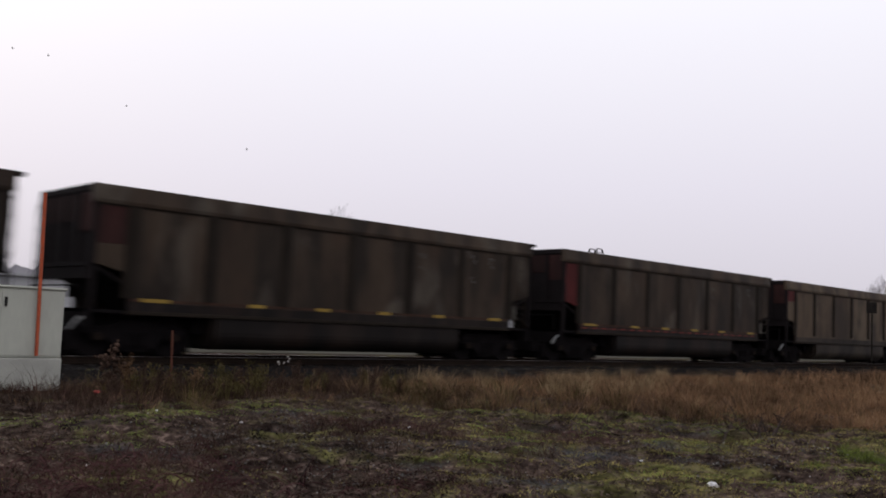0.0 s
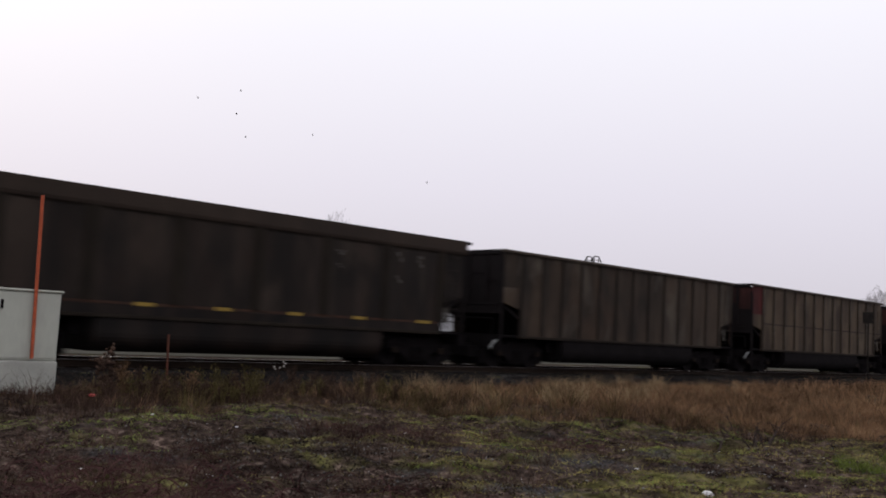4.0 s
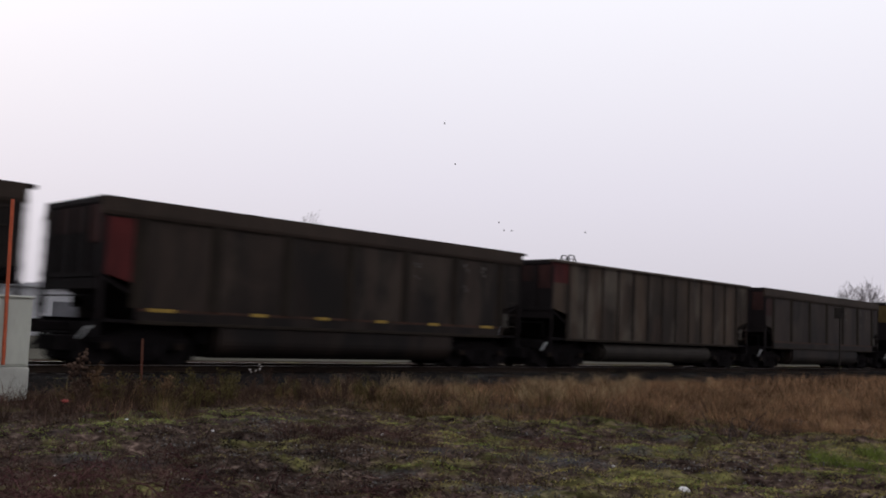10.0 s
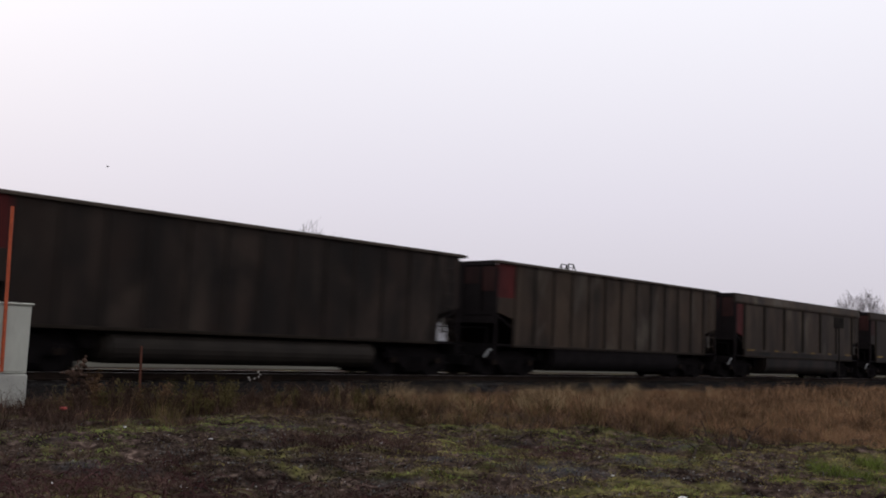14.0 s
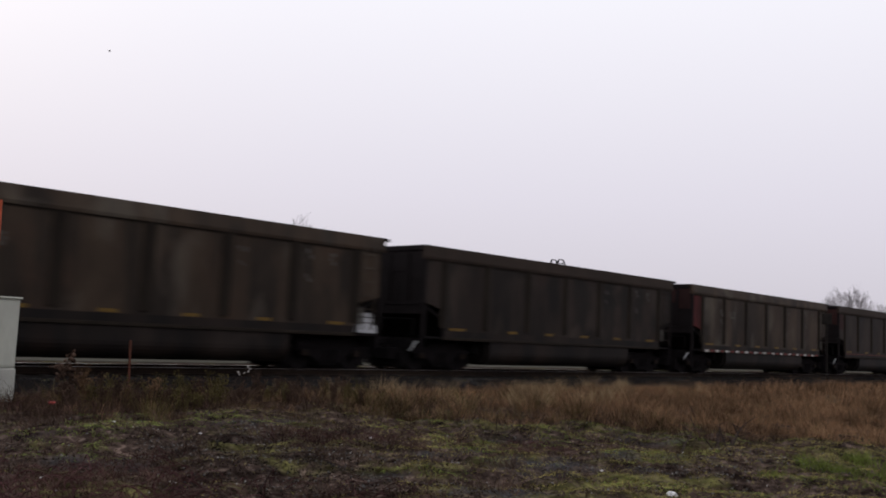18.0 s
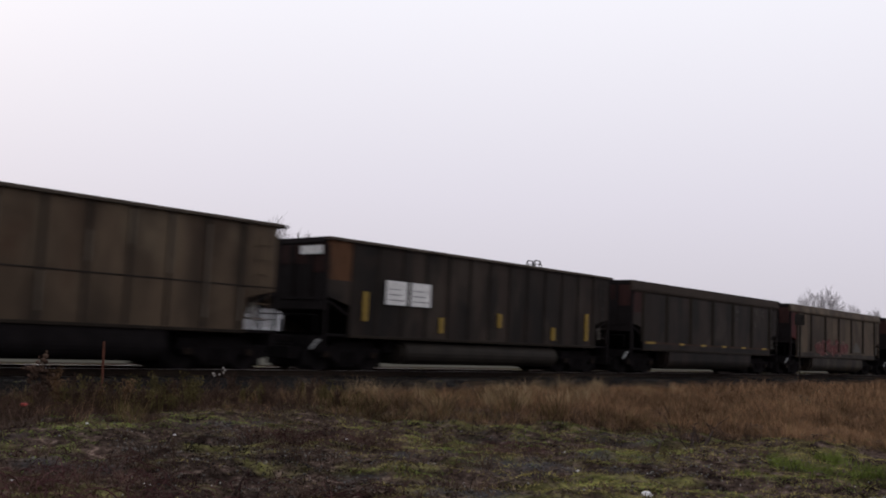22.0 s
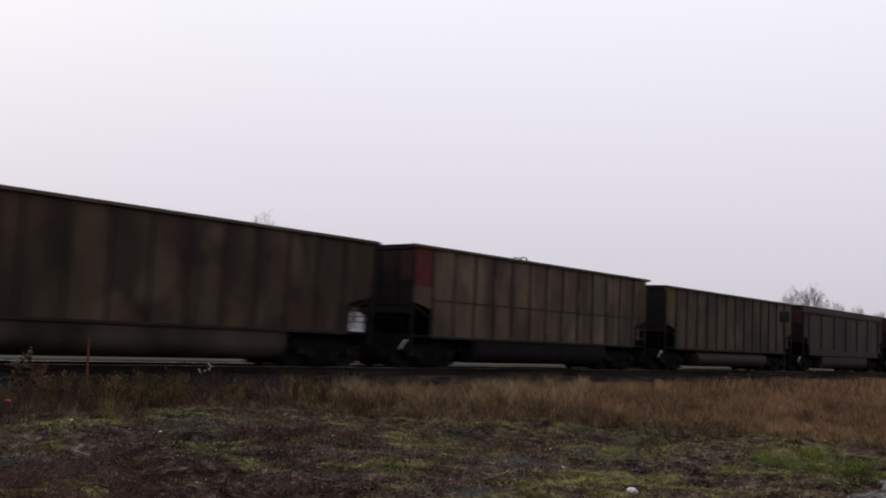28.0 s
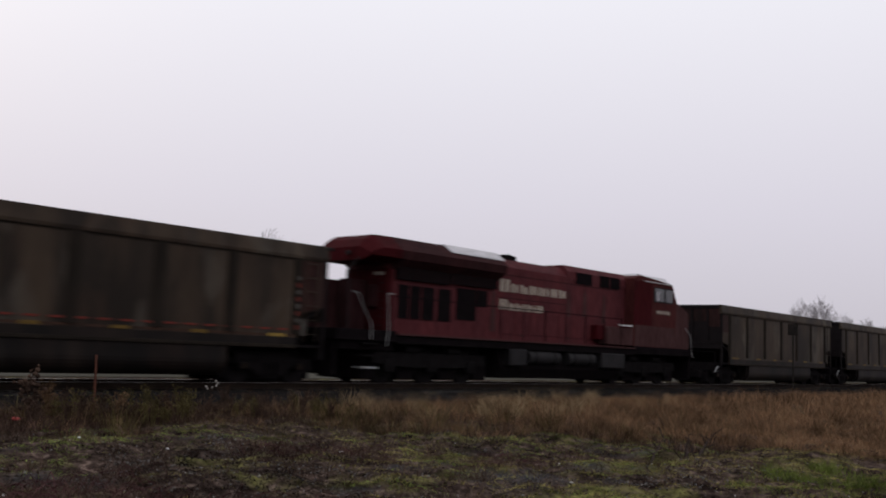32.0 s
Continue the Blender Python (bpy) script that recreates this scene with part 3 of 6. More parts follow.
def belly_mesh(kind):
    if kind == "tank":
        turn = [math.pi * k / 10 for k in range(11)]
        prof = [(0.42 - 0.38 * math.sin(a), 0.58 - 0.36 * math.cos(a)) for a in turn] + [(WIDE - 0.42 + 0.38 * math.sin(a), 0.58 + 0.36 * math.cos(a)) for a in turn]
        bm = prism(prof, 3.2, 11.2, "x")
        caps = [f for f in bm.faces if len(f.verts) > 8]
        bmesh.ops.bevel(bm, geom=list({e for f in caps for e in f.edges}), offset=0.12, segments=2, affect="EDGES")
        return bm
    turn = [math.pi / 2 * k / 7 for k in range(8)]
    half = [(0.075, 0.945)] + [(0.075 + 0.40 * (1 - math.cos(a)), 0.62 - 0.42 * math.sin(a)) for a in turn]
    lo, hi = 3.1, 11.45
    bm = prism(half + [(WIDE - y, z) for y, z in half[::-1]], lo, hi, "x")
    caps = [f for f in bm.faces if len(f.verts) > 8]
    bmesh.ops.bevel(bm, geom=list({e for f in caps for e in f.edges if min(v.co.z for v in e.verts) < 0.9}), offset=0.10, segments=2, affect="EDGES")
    return bm


def gear_mesh():
    """Brake cylinder, reservoir and rods under the frame."""
    bm = rods(((3.0, 0.5, 0.72), (3.0, 1.1, 0.72), 0.2), ((11.9, 0.6, 0.66), (12.6, 0.6, 0.66), 0.17))
    rod(bm, (2.0, HALF + 0.3, 0.6), (12.5, HALF + 0.3, 0.6), 0.03)
    return bm


def coupler_mesh():
    bm = boxes((-0.62, 0.25, -0.09, 0.09, 0.74, 0.96), (-0.82, -0.58, -0.16, 0.13, 0.70, 1.0), bevel=0.03)
    return bm


def truck(parent, x, turned):
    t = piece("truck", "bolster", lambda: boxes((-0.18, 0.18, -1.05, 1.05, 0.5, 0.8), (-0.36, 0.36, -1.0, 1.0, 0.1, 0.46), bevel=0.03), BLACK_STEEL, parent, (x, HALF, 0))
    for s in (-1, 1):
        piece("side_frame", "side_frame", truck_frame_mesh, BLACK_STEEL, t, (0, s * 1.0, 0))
    # plates added inside the wheels to keep the gap under the truck dark
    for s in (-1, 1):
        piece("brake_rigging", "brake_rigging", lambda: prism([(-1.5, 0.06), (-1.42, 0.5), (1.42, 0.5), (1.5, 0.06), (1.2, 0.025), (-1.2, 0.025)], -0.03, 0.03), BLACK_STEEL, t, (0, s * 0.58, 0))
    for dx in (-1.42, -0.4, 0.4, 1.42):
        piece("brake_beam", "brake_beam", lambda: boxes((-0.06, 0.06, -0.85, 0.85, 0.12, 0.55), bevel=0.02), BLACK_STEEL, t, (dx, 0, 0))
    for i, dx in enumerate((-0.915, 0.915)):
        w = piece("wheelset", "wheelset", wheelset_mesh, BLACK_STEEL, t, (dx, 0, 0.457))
        WHEELS.setdefault(("wagon", dx), []).append(w)
        for s in (-1, 1):
            piece("bearing_cap", "bearing_cap", lambda: rods(((0, -0.04, 0), (0, 0.04, 0), 0.09), n=12), RUST_STEEL, t, (dx, s * 1.12, 0.457))
    return t


WHEELS = {}
TRAIN = []

# kind, wall paint, end paint, markers, belly, stencils; in the order in which they pass
PAINT = {"g": GREY_BROWN, "d": DARK_PAINT, "p": PALE_PAINT, "o": GREEN_GREY}
ENDS = {"r": RED_END, "x": DARK_RED_END, "y": YELLOW_END, "o": ORANGE_END, "b": BEIGE_END, "h": DULL_OCHRE, "u": RED_END, "m": RED_END, "g": GREY_BROWN, "d": DARK_PAINT}
FACES = {"r": DARK_RED_END, "x": DARK_RED_END, "y": DULL_OCHRE, "o": END_RUST, "b": DULL_OCHRE, "h": END_SOOT_SHADE, "u": DARK_RED_END, "m": DARK_RED_END, "g": END_SOOT_SHADE, "d": END_SOOT_SHADE}
WORDS = {"g": "grey-brown", "d": "soot-dark", "p": "pale grey-brown", "o": "olive-grey"}
END_WORDS = {"r": "red", "x": "dull red", "y": "ochre yellow", "o": "rusty orange", "b": "beige", "h": "dull ochre", "u": "red-topped", "m": "red-topped", "g": "brown", "d": "black"}


def stencil_bars(x, z, w, hh):
    """A worn block of lettering: two or three rows of short upright strokes."""
    rows, cols = max(2, round(hh / 0.12)), max(2, round(w / 0.11))
    bm = bmesh.new()
    for i in range(rows):
        for j in range(cols):
            if (i * 7 + j * 3) % 5:
                a, b = x + w * j / cols, z + hh * i / rows
                box(bm, a, a + w / cols * (0.5 + 0.25 * ((i + j) % 2)), 0.05, 0.058, b, b + hh / rows * 0.78)
    return bm


def wagon(kind, paint, end, marks, belly, seed):
    """kind W: broad posts and a deep top plate; N: many narrow posts and a thin lip; T: as N, taller; M: as T with a
    joint along the side.
    """
    wide = kind == "W"
    wall, endp = PAINT[paint], ENDS[end]
    top = {"W": 3.40, "N": 3.67, "M": 3.79, "T": 3.86}[kind]
    posts = POSTS_WIDE if wide else POSTS_NARROW
    post_mat = RIB_DIRT_SHADE if wide else RIB_BROWN
    car = new("coal_wagon")
    bits = []
    if "y" in marks:
        bits.append("yellow markers")
    if "f" in marks or "e" in marks:
        bits.append("worn markers")
    if "s" in marks or "t" in marks:
        bits.append("red stripe")
    if "q" in marks:
        bits.append("striped sill")
    if "w" in marks:
        bits.append("two white patches")
    if "k" in marks:
        bits.append("faded red spray paint")
    tagged(car, "%s coal wagon with %s end, %s" % (WORDS[paint], END_WORDS[end], " and ".join(bits[:2]) if bits else
           ("broad side posts" if wide else "narrow side posts")), "coal wagon", "wagons of the train")
    piece("side_wall", ("side_wall", kind), lambda: side_mesh(top), wall, car)
    piece("side_wall", ("far_wall", kind), lambda: far_side_mesh(top), wall, car)
    if wide:
        if end in "rdg":
            piece("end_bay_panel", ("end_bay_panel", kind), lambda: end_panel_mesh(top), endp, car, label=END_WORDS[end] + " end panel")
        else:
            low = 2.85 if end == "m" else 2.5
            piece("end_bay_panel", ("bay_top", low), lambda: boxes((0.06, 0.93, 0.055, 0.10, low, top)), endp, car, label=END_WORDS[end] + " upper end panel")
            piece("end_bay_panel", ("bay_low", low), lambda: prism([(0.06, 2.08), (0.06, low - 0.003), (0.93, low - 0.003), (0.93, 1.86)], 0.055, 0.10), wall, car)
    else:
        low = 2.0 if end in "by" else (2.95 if end == "u" else 2.55)
        piece("end_bay_panel", ("end_bay_upper", kind, low), lambda: boxes((0.06, 0.93, 0.055, 0.10, low, top)), endp, car, label=END_WORDS[end] + " end panel")
        piece("end_bay_panel", ("end_bay_lower", kind, low), lambda: prism([(0.06, 2.08 if low > 2.3 else 1.98), (0.06, low - 0.003), (0.93, low - 0.003), (0.93, 1.86)], 0.055, 0.10), wall, car)
    if kind == "M":
        piece("side_seam", "side_seam", lambda: boxes((0.95, 14.4, 0.045, 0.062, 2.14, 2.18), bevel=0.006), RIB_BROWN, car)
        for i, x in enumerate(POSTS_NARROW):
            z0, z1 = ((2.3, 3.7), (1.25, 2.1), (2.9, 3.7), (1.3, 3.6), (2.4, 3.1))[i * 3 % 5]
            piece("pale_streak", ("pale_streak", z0), lambda: boxes((-0.03, 0.03, -0.006, -0.001, z0, z1)), STREAK, car, (x, 0, 0))
    piece("top_plate" if wide else "lip", ("chord", kind), lambda: chord_mesh(kind), (CHORD if paint == "d" else wall) if wide else LIP, car)
    piece("top_plate" if wide else "lip", ("chord", kind), lambda: chord_mesh(kind), (CHORD if paint == "d" else wall) if wide else LIP, car, (BODY, WIDE, 0), turn=(0, 0, 180))
    if wide:
        # thin dark strip painted as the shadow of the overhanging top plate
        piece("seam", "chord_shadow", lambda: boxes((0.1, 14.43, 0.040, 0.062, 3.335, 3.385)), RIB_DIRT_SHADE, car)
        for x in (-0.028, 0.83):
            piece("bay_frame", "bay_frame", lambda: boxes((0.09, 0.17, 0.02, 0.058, 1.06, 3.40), bevel=0.01), END_SOOT_SHADE, car, (x, 0, 0))
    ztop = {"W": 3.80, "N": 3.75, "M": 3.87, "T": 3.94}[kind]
    for x, m in ((0.0, END_SOOT_SHADE), (BODY - 0.13, END_SOOT_SHADE)):
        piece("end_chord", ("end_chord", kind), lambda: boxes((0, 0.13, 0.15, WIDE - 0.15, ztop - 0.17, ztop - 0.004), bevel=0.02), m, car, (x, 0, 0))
    piece("end_wall", ("end_wall", kind), lambda: end_mesh(ztop - 0.17), END_SOOT_SHADE, car)
    piece("end_wall", ("end_wall", kind), lambda: end_mesh(ztop - 0.17), END_SOOT_SHADE, car, (BODY - 0.03, WIDE, 0), turn=(0, 0, 180))
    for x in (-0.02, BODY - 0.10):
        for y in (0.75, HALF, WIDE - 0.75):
            piece("end_post", ("end_post", kind), lambda: boxes((0, 0.068, -0.05, 0.05, 2.085, ztop - 0.22)), END_SOOT_SHADE, car, (x if x < 1 else x + 0.03, y, 0))
        piece("end_sill", "end_sill", lambda: boxes((0, 0.068, 0.11, WIDE - 0.11, 1.98, 2.08)), END_SOOT_SHADE, car, (x if x < 1 else x + 0.03, 0, 0))
        piece("end_apron", "end_apron", lambda: boxes((0.02, 0.07, 0.12, WIDE - 0.12, 1.70, 1.975), bevel=0.01), END_SOOT_SHADE, car, (x if x < 1 else x + 0.02, 0, 0))
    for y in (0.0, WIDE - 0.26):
        piece("corner_lip", ("corner_lip", kind), lambda: boxes((0, 0.17, 0, 0.26, ztop - 0.10, ztop - 0.012), bevel=0.015), END_SOOT_SHADE, car, (BODY - 0.01, y, 0))
    piece("brake_valve", "brake_valve", lambda: boxes((13.72, 14.02, 0.95, 1.35, 1.06, 1.42), (13.80, 13.92, 1.0, 1.25, 1.42, 1.55), bevel=0.03), BLACK_STEEL, car)
    piece("brake_reservoir", "brake_reservoir", lambda: rods(((13.65, 1.75, 1.26), (14.3, 1.75, 1.26), 0.19), n=12), BLACK_STEEL, car)
    piece("brake_pipe", "brake_pipe", lambda: rods(((14.32, 0.85, 1.05), (14.32, 0.85, 1.72), 0.03), ((13.9, 0.9, 1.36), (14.32, 0.85, 1.36), 0.025), ((14.32, 0.85, 1.52), (14.32, 2.2, 1.52), 0.02), ((14.2, 1.5, 1.05), (14.2, 1.5, 1.72), 0.05), ((13.7, 0.5, 1.05), (13.95, 0.5, 1.72), 0.05), ((14.25, 2.3, 1.05), (14.25, 2.3, 1.72), 0.06), n=6), BLACK_STEEL, car)
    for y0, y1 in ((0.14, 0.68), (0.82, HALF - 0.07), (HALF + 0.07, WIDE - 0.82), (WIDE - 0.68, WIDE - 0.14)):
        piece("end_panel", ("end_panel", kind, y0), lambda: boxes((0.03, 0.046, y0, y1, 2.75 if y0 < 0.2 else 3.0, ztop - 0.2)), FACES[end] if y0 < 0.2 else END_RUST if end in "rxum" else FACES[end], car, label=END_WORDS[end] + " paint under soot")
    for x in posts:
        w = 0.17 if wide else 0.055
        piece("side_post", ("post", kind), lambda: prism([(-w, 0), (-w * 0.3, -0.058), (w * 0.3, -0.058), (w, 0)], 1.32 if wide else 1.06, top - 0.02, "z"),
              post_mat, car, (x, 0.062, 0))
        piece("side_post", ("post", kind), lambda: prism([(-w, 0), (-w * 0.3, -0.058), (w * 0.3, -0.058), (w, 0)], 1.32 if wide else 1.06, top - 0.02, "z"),
              post_mat, car, (x, WIDE - 0.062, 0), turn=(0, 0, 180))
    for y in (0.0, WIDE - 0.12):
        piece("side_sill", "side_sill", lambda: boxes((0.94, 13.56, 0.03, 0.09, 0.95, 1.04), bevel=0.015), RIB_DIRT_SHADE, car, (0, y, 0))
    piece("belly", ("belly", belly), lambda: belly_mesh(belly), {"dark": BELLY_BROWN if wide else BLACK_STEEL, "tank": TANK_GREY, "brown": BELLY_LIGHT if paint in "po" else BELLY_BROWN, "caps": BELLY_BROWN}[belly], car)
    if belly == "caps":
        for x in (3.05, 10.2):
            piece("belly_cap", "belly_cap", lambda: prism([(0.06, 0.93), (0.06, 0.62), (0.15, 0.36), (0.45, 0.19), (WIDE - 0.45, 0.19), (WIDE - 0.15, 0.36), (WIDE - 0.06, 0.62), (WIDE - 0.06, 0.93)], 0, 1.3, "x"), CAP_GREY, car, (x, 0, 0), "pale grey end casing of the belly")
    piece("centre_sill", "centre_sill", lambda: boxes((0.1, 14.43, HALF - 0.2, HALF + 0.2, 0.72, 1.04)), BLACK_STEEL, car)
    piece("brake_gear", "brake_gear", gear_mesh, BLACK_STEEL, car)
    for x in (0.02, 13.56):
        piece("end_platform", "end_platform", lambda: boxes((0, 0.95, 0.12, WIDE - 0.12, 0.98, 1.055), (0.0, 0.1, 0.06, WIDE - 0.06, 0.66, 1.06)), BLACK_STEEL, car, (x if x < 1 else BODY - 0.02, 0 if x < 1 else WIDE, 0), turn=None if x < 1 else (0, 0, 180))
    for x, y in ((0.03, 0.04), (0.03, WIDE - 0.1), (14.42, 0.04), (14.42, WIDE - 0.1)):
        piece("corner_post", "corner_post", lambda: boxes((0, 0.06, 0, 0.06, 1.05, 3.5)), END_SOOT_SHADE, car, (x, y, 0))
    piece("ladder", ("ladder", "x"), lambda: ladder_mesh("x"), wall, car, (13.75, -0.01, 0))
    piece("ladder", ("ladder", "y"), lambda: ladder_mesh("y"), BLACK_STEEL, car, (14.56, 0.1, 0))
    piece("ladder", ("ladder", "y"), lambda: ladder_mesh("y"), BLACK_STEEL, car, (-0.08, WIDE - 0.55, 0))
    piece("crossover_rail", "crossover_rail", lambda: rods(((-0.1, 0.3, 1.55), (-0.1, WIDE - 0.3, 1.55), 0.018), ((-0.1, 0.3, 1.05), (-0.1, 0.3, 1.55), 0.018),
          ((-0.1, WIDE - 0.3, 1.05), (-0.1, WIDE - 0.3, 1.55), 0.018), n=6), BLACK_STEEL, car)
    piece("coupler", "coupler", coupler_mesh, BLACK_STEEL, car, (0, HALF, 0))
    piece("coupler", "coupler", coupler_mesh, BLACK_STEEL, car, (BODY, HALF, 0), turn=(0, 0, 180))
    for x, turn in ((0.0, None), (BODY, (0, 0, 180))):
        piece("draft_gear", "draft_gear", lambda: boxes((-0.40, 0.08, -0.62, 0.62, 0.30, 0.66), (-0.3, 0.05, -0.3, 0.3, 0.66, 0.74), bevel=0.03), BLACK_STEEL, car, (x, HALF, 0), turn=turn)
        piece("air_hose", "air_hose", lambda: rods(((-0.3, 0.35, 0.8), (-0.55, 0.38, 0.42), 0.035), ((-0.55, 0.38, 0.42), (-0.8, 0.3, 0.34), 0.035), n=6), BLACK_STEEL, car, (x, HALF, 0), turn=turn)
    piece("cut_lever", "cut_lever", lambda: rods(((-0.28, 0.2, 0.60), (-0.10, 0.17, 0.84), 0.028), ((-0.10, 0.17, 0.84), (-0.02, 0.17, 0.87), 0.034), n=8), BARE, car, label="shiny bare metal")
    piece("coal_load", ("coal", seed % 4), lambda: coal_mesh(seed % 4, (0.28, 0.34, 0.40, 0.5)[seed % 4]), COAL, car)
    truck(car, TRUCK_X[0], False)
    truck(car, TRUCK_X[1], True)
    if "y" in marks or "f" in marks or "e" in marks:
        for i, (a, b) in enumerate(((1.25, 1.95), (4.05, 4.52), (6.08, 6.52), (8.18, 8.62), (10.28, 10.72), (12.6, 13.15))):
            piece("side_marker", ("dash", i), lambda: boxes((a, b, 0.044, 0.058, 1.25, 1.33)), DASH_YELLOW if "y" in marks or ("e" in marks and i in (0, 5)) else DASH_FAINT, car, label="yellow reflective marker")
    # darker strip along the wall foot, standing in for the shade there
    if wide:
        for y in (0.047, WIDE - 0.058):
            piece("lower_side_sheet", "lower_side_sheet", lambda: boxes((0.95, 13.55, 0, 0.011, 1.045, 1.235)), BELLY_LIGHT if paint in "po" else BELLY_BROWN, car, (0, y, 0), "dark strip painted for the shade low on the side")
    if wide and ("y" in marks or "e" in marks or marks == "l"):
        piece("sill_line", "sill_line", lambda: boxes((1.0, 13.45, 0.052, 0.060, 1.262, 1.318)), SILL_RUST, car, label="rusty worn sill line")
    if "s" in marks or "t" in marks:
        for i in range(22):
            piece("stripe_block", "short_stripe", lambda: boxes((0, 0.34, 0.0, 0.004, 0, 0.05)), STRIPE_RED, car, (1.1 + 0.56 * i, 0.040, 1.15 if "s" in marks else 1.42))
    if "q" in marks:
        for i in range(26):
            piece("stripe_block", "stripe_block", lambda: boxes((0, 0.27, -0.012, -0.004, 0.965, 1.05)), STRIPE_RED if i % 2 else STRIPE_WHITE, car, (1.15 + 0.47 * i, 0, 0))
    if "l" in marks:
        for i, (x, z, w, hh) in enumerate(((11.75, 2.95, 0.22, 0.3), (11.75, 2.35, 0.18, 0.22), (12.55, 2.85, 0.2, 0.35), (9.6, 2.95, 0.3, 0.14), (9.65, 2.6, 0.2, 0.12))):
            piece("stencil", ("stencil", i), lambda: stencil_bars(x, z, w, hh), DULL_WHITE, car, label="faded white stencil")
    if "p" in marks:
        for i, (x, z, w, hh) in enumerate(((2.55, 2.55, 0.55, 0.32), (3.4, 2.5, 0.6, 0.32), (2.6, 2.2, 0.5, 0.25))):
            piece("stencil", ("patch", i), lambda: stencil_bars(x, z, w, hh), DULL_WHITE, car, label="faded white lettering block")
    if "w" in marks:
        for i, (x, z, w, hh) in enumerate(((2.29, 1.98, 0.87, 0.71), (3.34, 1.98, 0.85, 0.71))):
            piece("white_panel", ("white_panel", i), lambda: boxes((x, x + w, -0.012, 0.02, z, z + hh)), BRIGHT_WHITE, car, label="bright white painted panel")
            for j in range(3):
                piece("lettering_bar", ("white_panel_bar", i, j), lambda: boxes((x + 0.1, x + w - 0.14 - 0.1 * j, -0.016, -0.0125, z + 0.12 + 0.16 * j, z + 0.16 + 0.16 * j)), BARE, car)
        piece("end_sign", "end_sign", lambda: boxes((-0.035, -0.022, 0.25, 1.2, 3.26, 3.5)), BRIGHT_WHITE, car, label="white painted end panel")
    if "v" in marks:
        for i, (x, z0, z1) in enumerate(((1.5, 1.45, 2.3), (4.76, 1.22, 1.7), (7.67, 1.5, 1.97), (10.76, 1.17, 1.63), (12.9, 1.22, 2.23))):
            piece("upright_marker", ("upright_marker", i), lambda: boxes((x - 0.07, x + 0.07, -0.008, 0.056, z0, z1)), DASH_YELLOW, car, label="upright yellow reflective marker")
    if "b" in marks:
        for i, (x0, x1, z0, z1) in enumerate(((6.2, 6.95, 2.5, 3.5), (4.25, 4.85, 1.1, 2.0), (8.3, 8.85, 1.15, 1.75), (10.4, 10.9, 1.15, 1.8), (9.2, 9.7, 1.9, 2.5))):
            piece("patch", ("grey_patch", i), lambda: boxes((x0, x1, 0.04, 0.056, z0, z1)), BEIGE_END if i == 0 else PALE_PAINT, car, label="pale repair patch")
        for i, (x0, x1) in enumerate(((2.16, 2.86), (3.05, 3.93))):
            piece("stencil", ("pale_stencil", i), lambda: stencil_bars(x0, 1.98, x1 - x0, 0.70), DULL_WHITE, car, label="faded white lettering block")
    if "k" in marks:
        for i, (x, z, w, hh) in enumerate(((3.5, 1.25, 1.1, 0.55), (4.35, 1.1, 0.9, 0.85), (5.25, 1.3, 0.7, 0.75), (5.75, 1.15, 1.0, 0.6), (6.55, 1.2, 0.8, 0.85), (7.35, 1.1, 0.65, 0.7), (7.85, 1.3, 0.95, 0.6))):
            piece("spray_paint", ("spray", i), lambda: prism([(x + w * (0.5 + (0.5 + 0.09 * math.sin(5 * a + i)) * math.cos(a)), z + hh * (0.5 + (0.5 + 0.1 * math.sin(3 * a + 2 * i)) * math.sin(a)))
                  for a in [2 * math.pi * k / 18 for k in range(18)]], 0.044 + 0.002 * (i % 3), 0.058), GRAFFITI, car, label="faded red spray paint")
        for i, (x, z, w, hh, a0, a1) in enumerate(((3.95, 1.55, 0.36, 0.34, 0.3, 4.9), (4.35, 1.5, 0.20, 0.40, 2.0, 6.0), (4.95, 1.62, 0.34, 0.30, -1.2, 3.6), (5.35, 1.45, 0.25, 0.36, 1.0, 5.4), (5.95, 1.6, 0.36, 0.36, 0.6, 5.6),
                                                  (6.3, 1.5, 0.16, 0.42, 1.6, 4.7), (6.95, 1.62, 0.32, 0.32, -0.8, 4.0), (7.35, 1.5, 0.26, 0.4, 1.4, 5.9), (8.0, 1.6, 0.34, 0.34, 0.2, 4.4), (8.4, 1.5, 0.22, 0.3, 2.4, 6.6))):
            arc = [a0 + (a1 - a0) * k / 10 for k in range(11)]
            piece("spray_line", ("spray_line", i), lambda: prism([(x + w * (1 + 0.22 * math.sin(3.1 * a + i)) * math.cos(a), z + hh * (1 + 0.22 * math.sin(2.3 * a + 2 * i)) * math.sin(a)) for a in arc] + [(x + (w - 0.05) * (1 + 0.22 * math.sin(3.1 * a + i)) * math.cos(a), z + (hh - 0.05) * (1 + 0.22 * math.sin(2.3 * a + 2 * i)) * math.sin(a)) for a in arc[::-1]], 0.036, 0.043), SPRAY_PALE, car, label="pale outline of spray paint")
        piece("spray_paint", "white_spray", lambda: prism([(9.65, 1.4), (10.95, 1.4), (10.7, 1.75), (10.2, 2.0), (9.8, 1.8)], 0.045, 0.058), DULL_WHITE, car, label="faded white spray paint")
    if "z" in marks:
        piece("end_bay_panel", "rear_bay", lambda: prism([(13.62, 1.9), (13.62, 3.36), (14.42, 3.36), (14.42, 2.1)], 0.046, 0.058), DARK_RED_END, car, label="dull red rear end panel")
